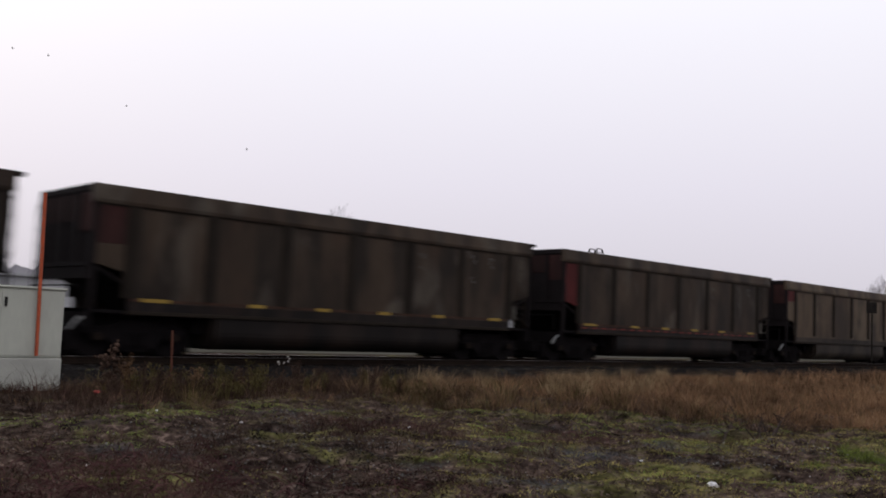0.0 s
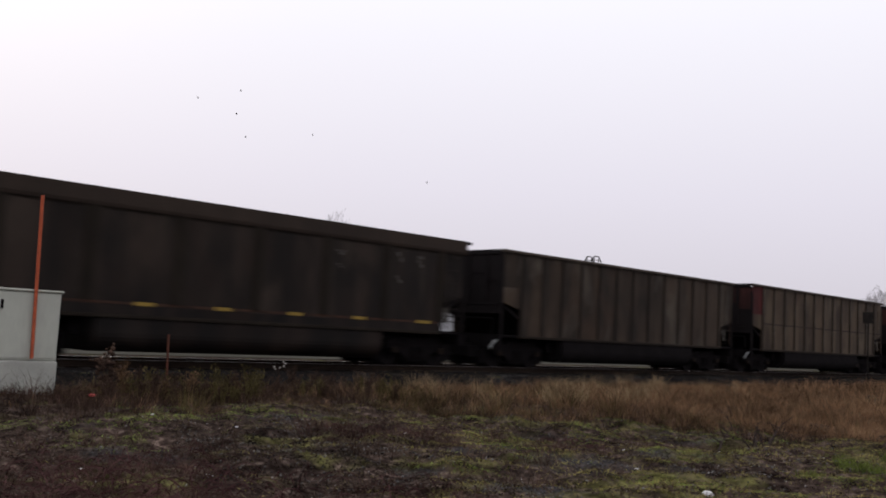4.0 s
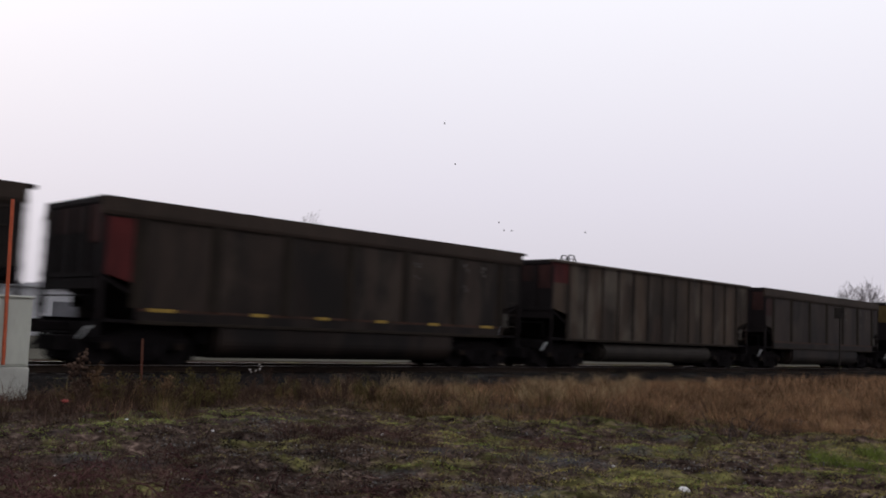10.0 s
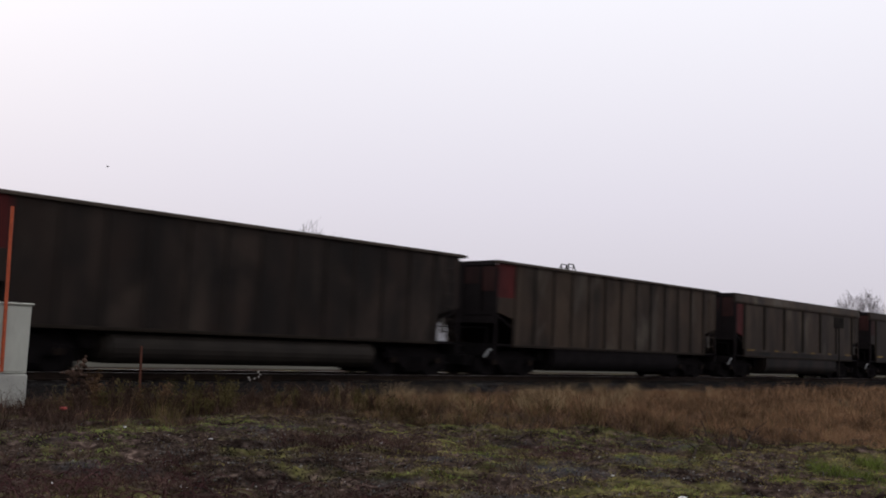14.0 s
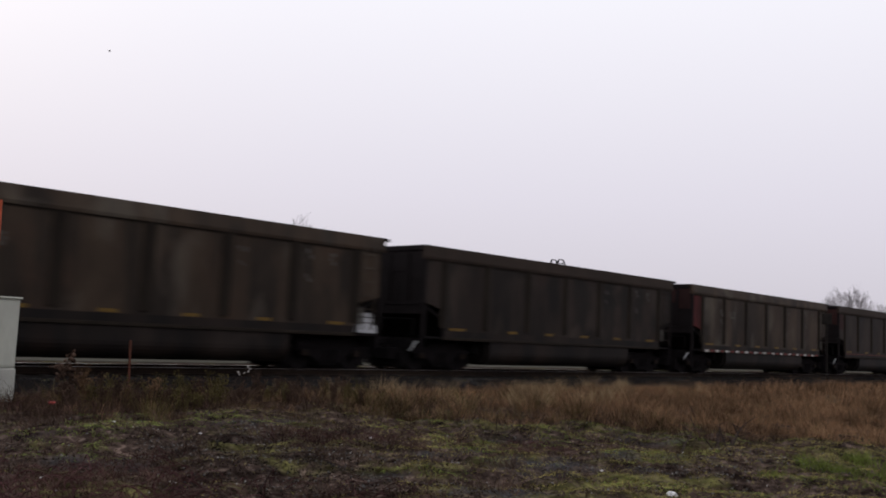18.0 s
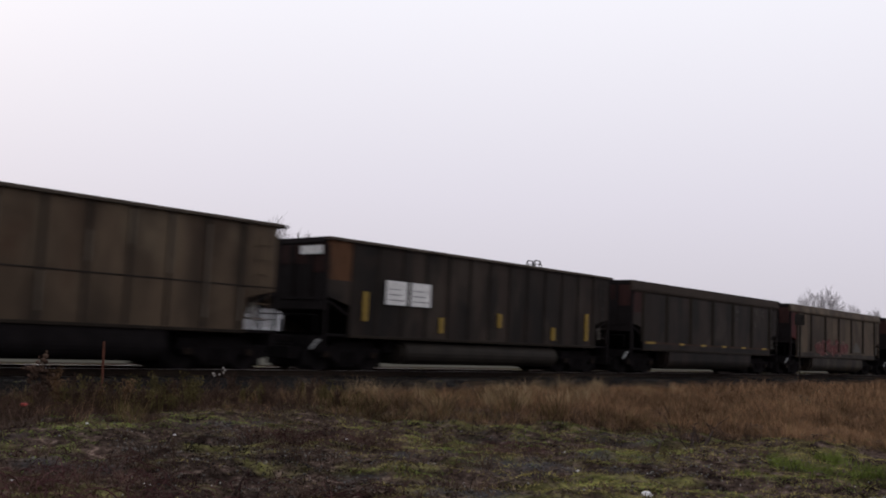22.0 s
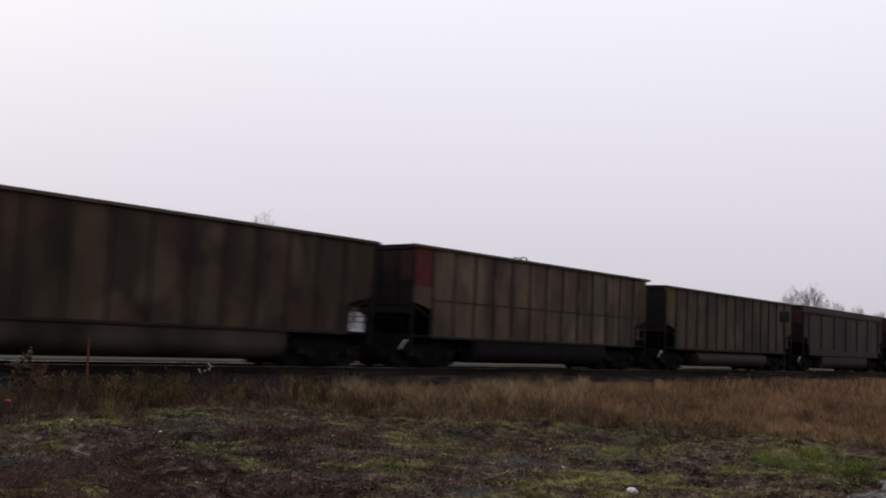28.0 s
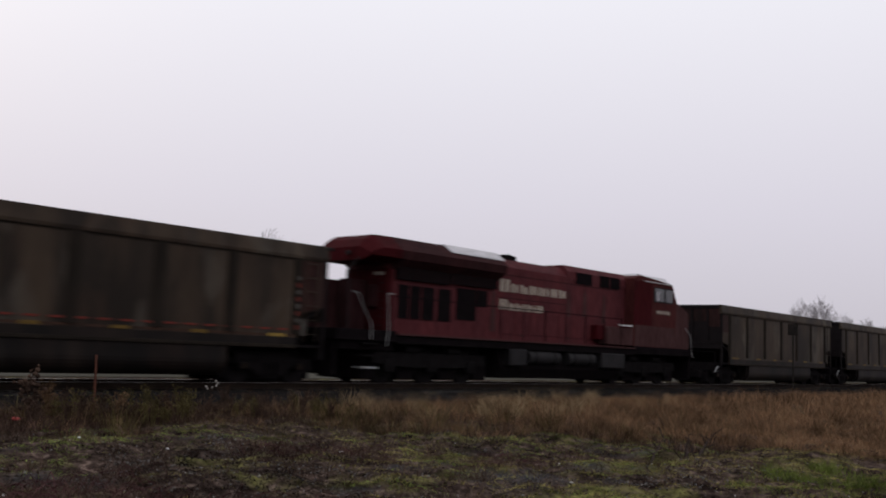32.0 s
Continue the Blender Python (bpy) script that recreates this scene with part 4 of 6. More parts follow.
        for i in range(8):
            piece("tick_marker", "tick_marker", lambda: boxes((13.44, 13.54, -0.012, 0.004, 0, 0.11)), DULL_WHITE if i % 2 else STRIPE_RED, car, (0, 0, 1.45 + 0.19 * i), label="faded reflective tick")
    piece("roping_plate", "roping_plate", lambda: boxes((13.66, 13.82, 0.0, 0.03, 1.3, 1.75)), DULL_WHITE, car, label="pale metal plate")
    return car


CONSIST = (
    ("W", "d", "x", "yl", "dark"),
    ("W", "g", "x", "yl", "brown"), ("W", "g", "r", "ysl", "dark"), ("W", "p", "m", "", "brown"), ("N", "p", "u", "", "dark"),
    ("N", "g", "u", "", "dark"), ("W", "d", "x", "yl", "dark"), ("N", "g", "g", "", "dark"), ("M", "p", "r", "", "dark"),
    ("W", "d", "x", "yl", "brown"), ("N", "g", "y", "", "dark"), ("W", "d", "r", "fpl", "dark"), ("W", "g", "r", "fl", "brown"),
    ("W", "d", "x", "f", "caps"), ("W", "d", "r", "yl", "brown"), ("N", "g", "u", "", "tank"), ("W", "d", "x", "l", "dark"),
    ("T", "d", "y", "", "dark"), ("W", "d", "d", "f", "dark"), ("N", "d", "r", "", "tank"), ("N", "g", "r", "", "dark"),
    ("W", "g", "r", "f", "dark"), ("W", "d", "x", "yl", "dark"), ("N", "g", "b", "b", "dark"), ("W", "g", "x", "fpl", "brown"),
    ("W", "d", "d", "fl", "brown"), ("W", "g", "r", "qfpl", "dark"), ("W", "d", "x", "fsl", "dark"), ("W", "g", "r", "sl", "dark"),
    ("M", "p", "r", "", "dark"), ("N", "d", "o", "wv", "tank"), ("W", "d", "x", "yl", "brown"), ("W", "p", "r", "k", "brown"),
    ("W", "p", "r", "fl", "brown"), ("M", "p", "r", "", "dark"), ("W", "d", "x", "l", "brown"), ("N", "g", "y", "", "dark"),
    ("N", "o", "h", "", "brown"), ("M", "p", "r", "", "dark"), ("N", "o", "h", "", "tank"), ("W", "d", "x", "l", "dark"),
    ("W", "o", "r", "e", "brown"), ("W", "g", "r", "etz", "brown"),
)
for i, spec in enumerate(CONSIST):
    TRAIN.append((wagon(*spec, seed=i), START + PITCH * (i - 1)))
ENGINE_X = START + PITCH * 42 - 1.0
for i, spec in enumerate((("W", "g", "x", "f", "brown"), ("W", "g", "g", "f", "brown"), ("W", "d", "x", "", "dark"), ("N", "g", "r", "", "dark"))):
    TRAIN.append((wagon(*spec, seed=i + 2), ENGINE_X + 23.98 + PITCH * i))


# ---- the engine ----
def engine():
    """Six-axle diesel engine with flared radiators at the rear and a wide nose; x runs from its rear to its nose."""
    loco = tagged(new("diesel_engine"), "faded red six-axle diesel engine with cream lettering blocks", "locomotive")
    mid = HALF
    # underframe and walkway
    part("underframe", boxes((-0.1, 2.29, 0.12, WIDE - 0.12, 1.25, 1.58), (16.16, 21.2, 0.12, WIDE - 0.12, 1.25, 1.575), (2.3, 16.15, 0.10, WIDE - 0.10, 1.2, 1.455), bevel=0.02), LOCO_BLACK, loco)
    part("walkway_edge", boxes((2.3, 16.15, 0.03, 0.61, 1.46, 1.51), bevel=0.008), LOCO_NOSE, loco, "dusty walkway edge")
    # long hood
    part("hood", boxes((2.35, 16.2, 0.62, WIDE - 0.62, 1.46, 4.12), bevel=0.05), LOCO_RED, loco)
    part("hood_roof", prism([(0.63, 4.1), (0.9, 4.40), (WIDE - 0.9, 4.40), (WIDE - 0.63, 4.1)], 7.6, 11.9, "x"), LOCO_RED, loco)
    part("blower_roof", prism([(0.60, 4.0), (0.62, 4.30), (0.8, 4.54), (WIDE - 0.8, 4.54), (WIDE - 0.62, 4.30), (WIDE - 0.60, 4.0)], 11.9, 16.3, "x"), LOCO_RED, loco)
    # flared radiator section
    part("radiator_wing", prism([(0.62, 3.5), (0.2, 3.80), (0.14, 4.06), (0.72, 4.50), (WIDE - 0.72, 4.50), (WIDE - 0.14, 4.06), (WIDE - 0.2, 3.80), (WIDE - 0.62, 3.5)], 2.405, 7.6, "x"), LOCO_WING, loco)
    rear = bmesh.new()
    rings = []
    for x, side_z, top_z in ((1.12, 3.84, 4.06), (1.35, 3.98, 4.32), (1.65, 4.05, 4.48), (2.4, 4.06, 4.50)):
        half = [(0.62, 3.66), (0.16, 3.80), (0.14, side_z), (0.72, top_z)]
        rings.append([rear.verts.new((x, y, z)) for y, z in half + [(WIDE - y, z) for y, z in half[::-1]]])
    rear.faces.new(rings[0])
    rear.faces.new(rings[-1][::-1])
    for r0, r1 in zip(rings, rings[1:]):
        for i in range(len(r0)):
            j = (i + 1) % len(r0)
            rear.faces.new((r0[i], r1[i], r1[j], r0[j]))
    bmesh.ops.recalc_face_normals(rear, faces=rear.faces)
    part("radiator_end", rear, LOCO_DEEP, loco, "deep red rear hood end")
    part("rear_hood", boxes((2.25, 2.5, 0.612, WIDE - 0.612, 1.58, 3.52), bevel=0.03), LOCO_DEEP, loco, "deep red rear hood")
    part("rear_body", boxes((0.15, 2.3, 0.3, WIDE - 0.3, 1.0, 1.575)), LOCO_BLACK, loco)
    part("rear_hand_brake", boxes((2.08, 2.222, 0.95, 1.3, 2.3, 3.0), bevel=0.02), LOCO_WING, loco)
    part("electrical_locker", boxes((1.5, 2.22, 1.45, 2.0, 1.58, 3.15), (0.75, 2.22, 2.004, WIDE - 0.2, 1.58, 3.1), bevel=0.03), LOCO_WING, loco, "grimy dark red equipment locker")
    part("rear_door", boxes((2.225, 2.249, 0.75, 1.4, 1.65, 3.2), bevel=0.008), LOCO_DEEP, loco)
    part("number_bar", boxes((2.222, 2.249, 0.75, 0.95, 3.30, 3.40), (2.222, 2.249, 1.0, 1.2, 3.30, 3.40)), LETTER, loco, "pale number bar")
    part("radiator_grille", boxes((2.6, 5.0, 0.50, 0.63, 3.2, 3.62), (5.1, 7.5, 0.50, 0.63, 3.25, 3.62)), LOCO_BLACK, loco)
    for i in range(19):
        part("grille_bar", boxes((2.65 + 0.25 * i, 2.68 + 0.25 * i, 0.490, 0.499, 3.24, 3.60)), LOCO_WING, loco)
    # highlight of the sloping roof, laid on as a thin pale plate
    part("roof_vent", prism([(0.36, 4.25), (0.37, 4.285), (0.72, 4.54), (1.0, 4.56), (1.0, 4.49), (0.73, 4.49)], 4.9, 7.7, "x"), PALE_HIGHLIGHT, loco, "pale plate painted as the highlight on the roof slope")
    part("hood_seam", boxes((7.7, 11.85, 0.612, 0.624, 2.98, 3.01), (7.7, 15.6, 0.612, 0.624, 3.80, 3.83)), LOCO_WING, loco)
    part("exhaust_stack", boxes((9.0, 9.5, mid - 0.35, mid + 0.3, 4.38, 4.62), (9.1, 9.4, mid - 0.2, mid + 0.2, 4.62, 4.68), bevel=0.03), LOCO_BLACK, loco)
    for i, (a, b, z0, z1) in enumerate(((2.75, 3.2, 2.0, 3.05), (3.3, 3.75, 2.0, 3.05), (3.85, 4.4, 2.0, 3.05), (4.6, 5.2, 2.0, 3.05), (5.5, 6.5, 2.1, 3.15), (6.55, 7.1, 2.6, 3.15))):
        part("louvre_door", boxes((a, b, 0.595, 0.63, z0, z1)), LOCO_BLACK, loco)
    for x in (7.8, 8.7, 9.6, 10.5, 11.4, 12.3, 13.2):
        part("engine_door", boxes((x, x + 0.82, 0.60, 0.625, 1.75, 2.55), bevel=0.006), LOCO_RED, loco)
    for a, b, z0, z1 in ((12.5, 13.6, 3.86, 4.3), (14.2, 14.9, 3.86, 4.32), (15.0, 15.7, 3.86, 4.32)):
        part("side_vent", boxes((a, b, 0.585, 0.62, z0, z1)), LOCO_BLACK, loco)
    # lettering blocks, two rows
    def block(x, w, z0, z1, y, n):
        """A plain block: two upright bars side by side."""
        return boxes((x, x + w * 0.42, y, 0.622, z0, z1), (x + w * 0.58, x + w, y, 0.622, z0 + 0.02 * (n % 2), z1 - 0.03 * (n % 3)))

    x = 7.8
    for n, w in enumerate((0.52, 0.4, 0.42, 0.42, 0.4, 0.12, 0.4, 0.42)):
        part("lettering_block", block(x, w, 3.22, 3.53 if x > 7.9 else 3.66, 0.605, n), LETTER, loco, "cream lettering block")
        x += w + 0.13
    x = 7.8
    for n, w in enumerate((0.42, 0.32, 0.34, 0.12, 0.3, 0.12, 0.34)):
        part("lettering_block", block(x, w, 2.58, 2.84 if x > 7.9 else 2.95, 0.598, n + 3), LETTER, loco, "cream lettering block")
        x += w + 0.1
    # dusty runs down the hood side
    for i, (a, z0, z1) in enumerate(((7.3, 1.8, 3.3), (9.0, 1.7, 2.5), (11.9, 1.7, 3.6), (13.0, 2.6, 3.7), (14.4, 2.4, 3.6))):
        part("dust_run", prism([(a, z0), (a + 0.06, z1 - 0.3), (a + 0.12, z1), (a + 0.24, z1 - 0.2), (a + 0.3, z0)], 0.606, 0.621), LOCO_NOSE, loco, "dusty grey run")
    # cab and nose
    part("cab_wall", prism([(16.2, 1.58), (16.2, 4.40), (16.8, 4.55), (19.45, 4.36), (19.85, 3.62), (19.75, 1.58)], 0.2, WIDE - 0.2), LOCO_DUST, loco, "dusty red cab side")
    # deeper red slab that paints the shade on the rear cab wall
    part("cab_rear_panel", boxes((16.22, 17.65, 0.186, 0.198, 2.48, 4.3)), LOCO_DEEP, loco, "deep red panel painted for the shaded wall behind the cab window")
    part("cab_roof", prism([(16.75, 4.555), (16.9, 4.64), (19.3, 4.46), (19.55, 4.36), (19.45, 4.365)], 0.45, WIDE - 0.45), PALE_HIGHLIGHT, loco, "cab roof with its highlight painted pale")
    part("cab_roof_edge", prism([(0.17, 4.33), (0.48, 4.62), (0.6, 4.63), (0.6, 4.58), (0.2, 4.32)], 17.0, 19.25, "x"), PALE_HIGHLIGHT, loco, "cab roof edge with its highlight painted pale")
    for a, b in ((17.9, 18.7), (18.85, 19.45)):
        w = part("cab_window", boxes((a, b, 0.18, 0.2, 3.56, 4.1)), GLASS, loco, "dark cab window")
        part("window_frame", boxes((a - 0.05, b + 0.05, 0.176, 0.196, 3.51, 3.55), (a - 0.05, b + 0.05, 0.176, 0.196, 4.11, 4.15), (a - 0.05, a - 0.005, 0.176, 0.196, 3.55, 4.11), (b + 0.005, b + 0.05, 0.176, 0.196, 3.55, 4.11)), LOCO_GREY, w)
    part("windscreen", boxes((19.66, 19.72, 0.4, WIDE - 0.4, 3.7, 4.0)), GLASS, loco, "dark windscreen")
    part("number_bar", boxes((18.1, 18.3, 0.186, 0.198, 3.02, 3.16), (18.4, 18.6, 0.186, 0.198, 3.02, 3.16), (18.7, 18.9, 0.186, 0.198, 3.02, 3.16), (19.0, 19.2, 0.186, 0.198, 3.02, 3.16)), LETTER, loco, "pale number bar")
    part("cab_lower", boxes((16.3, 19.72, 0.188, 0.198, 1.6, 2.47)), LOCO_NOSE, loco, "dust-grey lower cab side")
    part("nose", prism([(19.8, 1.58), (19.8, 3.62), (20.3, 3.55), (21.1, 3.2), (21.25, 1.58)], 0.3, WIDE - 0.3), LOCO_NOSE, loco, "dusty red wide nose")
    part("cab_mirror", boxes((17.95, 18.05, 0.05, 0.12, 3.55, 3.95)), PALE_HIGHLIGHT, loco)
    part("sill_lamp", boxes((14.95, 15.9, 0.08, 0.16, 2.36, 2.41)), BRIGHT_WHITE, loco, "white grab handle plate")
    part("battery_box", boxes((13.6, 14.6, 0.3, 0.62, 1.75, 2.32), bevel=0.03), LOCO_DEEP, loco, "deep red equipment box")
    part("equipment_box", boxes((14.2, 16.2, 0.2, 0.62, 1.58, 2.3), bevel=0.03), LOCO_NOSE, loco)
    # fuel tank and air reservoirs
    part("fuel_tank", prism([(0.5, 1.25), (0.42, 1.0), (0.3, 0.55), (0.5, 0.2), (WIDE - 0.5, 0.2), (WIDE - 0.3, 0.55), (WIDE - 0.42, 1.0), (WIDE - 0.5, 1.25)], 7.6, 15.4, "x"), LOCO_BLACK, loco)
    for a, b in ((8.95, 10.85), (11.4, 13.2)):
        res = part("air_reservoir", rods(((a, 0.3, 0.96), (b, 0.3, 0.96), 0.25), n=18), LOCO_GREY, loco, "grey air reservoir")
        part("reservoir_strap", rods(((a + 0.35, 0.3, 0.96), (a + 0.42, 0.3, 0.96), 0.262), ((b - 0.42, 0.3, 0.96), (b - 0.35, 0.3, 0.96), 0.262), n=18), LOCO_BLACK, res)
    part("tank_end_box", boxes((13.63, 15.35, 0.06, 0.6, 0.64, 1.23), bevel=0.04), LOCO_GREY, loco, "grey equipment box under the sill")
    part("sand_box", boxes((7.8, 8.78, 0.06, 0.6, 0.64, 1.22), bevel=0.04), LOCO_GREY, loco, "grey equipment box under the sill")
    # rails and steps
    for x in [2.0] + [7.2 + 1.3 * i for i in range(7)]:
        part("handrail_post", rods(((x, 0.06, 1.55), (x, 0.06, 2.62), 0.018), n=6), LOCO_BLACK, loco)
    part("handrail", rods(((2.0, 0.06, 2.62), (15.0, 0.06, 2.62), 0.018), n=6), LOCO_BLACK, loco)
    part("step_rail", rods(((0.35, 0.05, 2.65), (0.55, 0.05, 2.62), 0.015), ((0.55, 0.05, 2.62), (1.15, 0.05, 1.72), 0.015), ((1.15, 0.05, 1.72), (1.15, 0.05, 1.3), 0.015), n=6), BARE, loco, "pale rear step handrail")
    part("step_rail", rods(((2.05, 0.04, 2.68), (1.75, 0.04, 2.68), 0.015), ((1.75, 0.04, 2.68), (1.85, 0.04, 1.7), 0.015), ((1.85, 0.04, 1.7), (1.8, 0.04, 1.1), 0.015), n=6), BARE, loco, "pale rear step handrail")
    part("step_rail", rods(((20.4, 0.05, 2.5), (20.9, 0.05, 2.2), 0.015), ((20.9, 0.05, 2.2), (21.1, 0.05, 1.2), 0.015), n=6), BARE, loco, "pale front step handrail")
    part("rear_lamp", rods(((1.03, 1.15, 3.88), (1.13, 1.15, 3.88), 0.075), n=12), LOCO_GREY, loco)
    part("corner_rail", rods(((0.56, 0.45, 1.58), (0.52, 0.45, 3.35), 0.016), ((0.52, 0.45, 3.35), (1.15, 0.7, 3.75), 0.014), n=6), LOCO_GREY, loco, "grey corner grab rail")
    for i in range(6):
        part("grab_iron", rods(((2.19, 0.72, 1.75 + 0.26 * i), (2.19, 0.86, 1.75 + 0.26 * i), 0.014), n=5), LOCO_GREY, loco)
    part("jumper_hose", rods(((0.1, 0.9, 1.2), (-0.25, 0.95, 0.7), 0.035), ((-0.25, 0.95, 0.7), (-0.5, 1.1, 0.55), 0.035), ((0.1, 2.2, 1.2), (-0.25, 2.15, 0.7), 0.035), n=6), LOCO_BLACK, loco)
    for z in (0.45, 0.8, 1.15):
        part("step", boxes((0.9, 1.5, 0.08, 0.5, z, z + 0.05)), BARE if z < 0.5 else LOCO_TRUCK, loco)
    part("pilot", boxes((21.2, 21.35, 0.3, WIDE - 0.3, 0.25, 1.5), (0.02, 0.14, 0.4, WIDE - 0.4, 0.25, 1.4)), LOCO_BLACK, loco)
    piece("coupler", "coupler", coupler_mesh, BLACK_STEEL, loco, (0.0, HALF, 0))
    piece("coupler", "coupler", coupler_mesh, BLACK_STEEL, loco, (21.4, HALF, 0), turn=(0, 0, 180))
    for cx in (4.2, 17.4):
        t = part("truck", boxes((-2.6, 2.6, -0.9, 0.9, 0.55, 0.95), (-2.9, 2.9, -0.7, 0.7, 0.95, 1.245), bevel=0.03), LOCO_BLACK, loco)
        t.location = (cx, mid, 0)
        for s in (-1, 1):
            fr = part("side_frame", prism([(-2.7, 0.62), (-2.6, 0.95), (2.6, 0.95), (2.7, 0.62), (1.2, 0.5), (-1.2, 0.5)], -0.08, 0.08), LOCO_TRUCK, t)
            fr.location = (0, s * 1.1, 0)
            for dx in (-0.95, 0.95):
                piece("brake_cylinder", "brake_cylinder", lambda: rods(((-0.28, 0, 1.05), (0.28, 0, 1.05), 0.11), n=10), LOCO_TRUCK, t, (dx, s * 1.16, 0))
        for dx in (-2.62, -0.95, 0.95, 2.62):
            piece("traction_motor", "traction_motor", lambda: boxes((-0.36, 0.36, -0.95, 0.95, 0.12, 0.9), bevel=0.05), LOCO_BLACK, t, (dx, 0, 0))
        for dx in (-1.9, 0.0, 1.9):
            w = piece("wheelset", "engine_wheelset", lambda: wheelset_mesh(0.533), BLACK_STEEL, t, (dx, 0, 0.533))
            WHEELS.setdefault(("engine", dx), []).append(w)
            for s in (-1, 1):
                piece("axle_box", "axle_box", lambda: boxes((-0.22, 0.22, -0.12, 0.12, 0.33, 0.75), bevel=0.04), LOCO_TRUCK, t, (dx, s * 1.13, 0))
    return loco


TRAIN.append((engine(), ENGINE_X))


# ---- beside the line ----
def cabinet():
    c = tagged(new("signal_cabinet"), "pale green metal signal cabinet on a concrete plinth", "signal cabinet")
    c.location = (5.55, 16.7, -0.47)
    part("body", boxes((0, 1.13, 0, 0.75, 0.62, 1.82), bevel=0.015), CABINET, c)
    part("roof_cap", boxes((-0.03, 1.16, -0.04, 0.79, 1.82, 1.86), bevel=0.012), CABINET, c)
    part("door", boxes((0.05, 1.08, -0.014, -0.001, 0.66, 1.79), bevel=0.005), CABINET, c)
    part("latch", boxes((0.1, 0.14, -0.04, -0.014, 1.5, 1.66), bevel=0.005), BLACK_STEEL, c, "small dark latch")
    part("plinth", boxes((-0.02, 1.15, -0.02, 0.77, -0.35, 0.615), bevel=0.02), CONCRETE, c, "weathered concrete plinth")
    part("marker_pole", rods(((0.68, -0.06, 0.66), (0.615, -0.06, 3.52), 0.03), n=10), ORANGE_POLE, c, "tall leaning orange marker pole")


cabinet()

st = part("stake", boxes((-0.022, 0.022, -0.015, 0.015, 0, 1.18), bevel=0.006), STAKE)
st.location, st.rotation_euler = (8.59, 16.2, -0.47), (0, radians(-2), 0)
tagged(st, "thin weathered red wooden stake in the weeds", "stake")


def line_sign():
    """Small board on a post beside the track, seen from its dark back."""
    s = tagged(new("track_sign"), "small dark track sign on a thin post, seen from behind", "sign")
    s.location = (45.05, 17.6, -0.42)
    part("post", rods(((0, 0, 0), (0, 0, 3.47), 0.035), n=8), TIE, s)
    part("board", boxes((-0.06, -0.036, -0.24, 0.24, 3.47 - 0.53, 3.47), bevel=0.008), TIE, s)


line_sign()


# ---- beyond the line ----
def shed(x, y, length, high, deep):
    s = tagged(new("shed"), "long low white metal-clad shed far beyond the track", "shed", "sheds beyond the yard")
    s.location = (x, y, -0.45)
    part("wall", boxes((0, length, 0, deep, 0, high)), SHED, s)
    part("roof", boxes((-0.3, length + 0.3, -0.3, deep + 0.3, high, high + 0.18)), SHED, s)
    for i in range(int(length / 9)):
        part("door", boxes((3 + i * 9, 6 + i * 9, -0.05, -0.002, 0, high * 0.72)), SHED_DARK if i % 3 == 1 else SHED, s)


shed(20, 76, 52, 3.9, 12)
shed(78, 84, 60, 4.0, 14)
shed(-30, 80, 44, 4.2, 12)


def bare_tree(name, at, high, spread, seed, label, thick=0.2, wide=3.0, limbs=7):
    r = random.Random(seed)
    t = tagged(new(name), label, "tree")
    t.location = at
    trunk = bmesh.new()
    crown = bmesh.new()
    rod(trunk, (0, 0, -0.3), (0.05, 0, high * 0.3), thick, thick * 0.8, 9)

    def grow(bm, p, d, length, rad, depth):
        q = p + d * length
        for _ in range(5):
            out = ((q.x * q.x + q.y * q.y) / (wide * wide)) + ((q.z - high * 0.56) / (high * 0.44)) ** 2
            if out <= 1.0 + 0.15 * math.sin(seed + 7 * q.x):
                break
            length *= 0.7
            q = p + d * length
        rod(bm, p, q, rad, rad * 0.62, 5 if depth < 2 else 3)
        if depth >= 6:
            return
        for i in range(3 if depth < 5 else 2):
            side = Vector((r.uniform(-1, 1) * spread, r.uniform(-1, 1) * spread, r.uniform(-0.25, 0.8)))
            nd = (d * 0.85 + side * 0.6).normalized()
            grow(bm, p + d * length * r.uniform(0.45, 1.0), nd, length * r.uniform(0.6, 0.8), max(rad * 0.58, 0.015), depth + 1)

    for i in range(limbs):
        a = i * 0.9 + r.random() * 0.5
        d = Vector((math.cos(a) * spread * 0.55, math.sin(a) * spread * 0.55, 1)).normalized()
        grow(crown, Vector((0.03, 0, high * (0.2 + 0.14 * i / limbs))), d, high * 0.26, thick * 0.45, 1)
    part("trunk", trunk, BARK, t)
    part("crown", crown, BARK, t, "leafless twigs in haze-pale grey")
    return t


bare_tree("tree", (130.5, 48.4, -0.45), 12.4, 0.95, 3, "leafless round-crowned winter tree beyond the train", 0.24, 3.3, 7)
bare_tree("tree", (76.1, 98.4, -0.45), 17.9, 0.95, 8, "tall leafless winter tree showing over the wagons", 0.25, 4.0, 13)
bare_tree("tree", (205.0, 62.0, -0.45), 9.5, 0.9, 11, "small leafless tree in haze-pale colour far along the line", 0.2, 4.0)
bare_tree("tree", (255.4, 87.7, -0.45), 18.0, 0.7, 21, "small leafless tree in mist-pale colour far along the line", 0.16, 4.2)
bare_tree("tree", (257.1, 82.4, -0.45), 16.2, 0.7, 22, "small leafless tree in mist-pale colour far along the line", 0.16, 3.8)
bare_tree("tree", (259.4, 74.8, -0.45), 16.0, 0.7, 23, "small leafless tree in mist-pale colour far along the line", 0.16, 3.8)


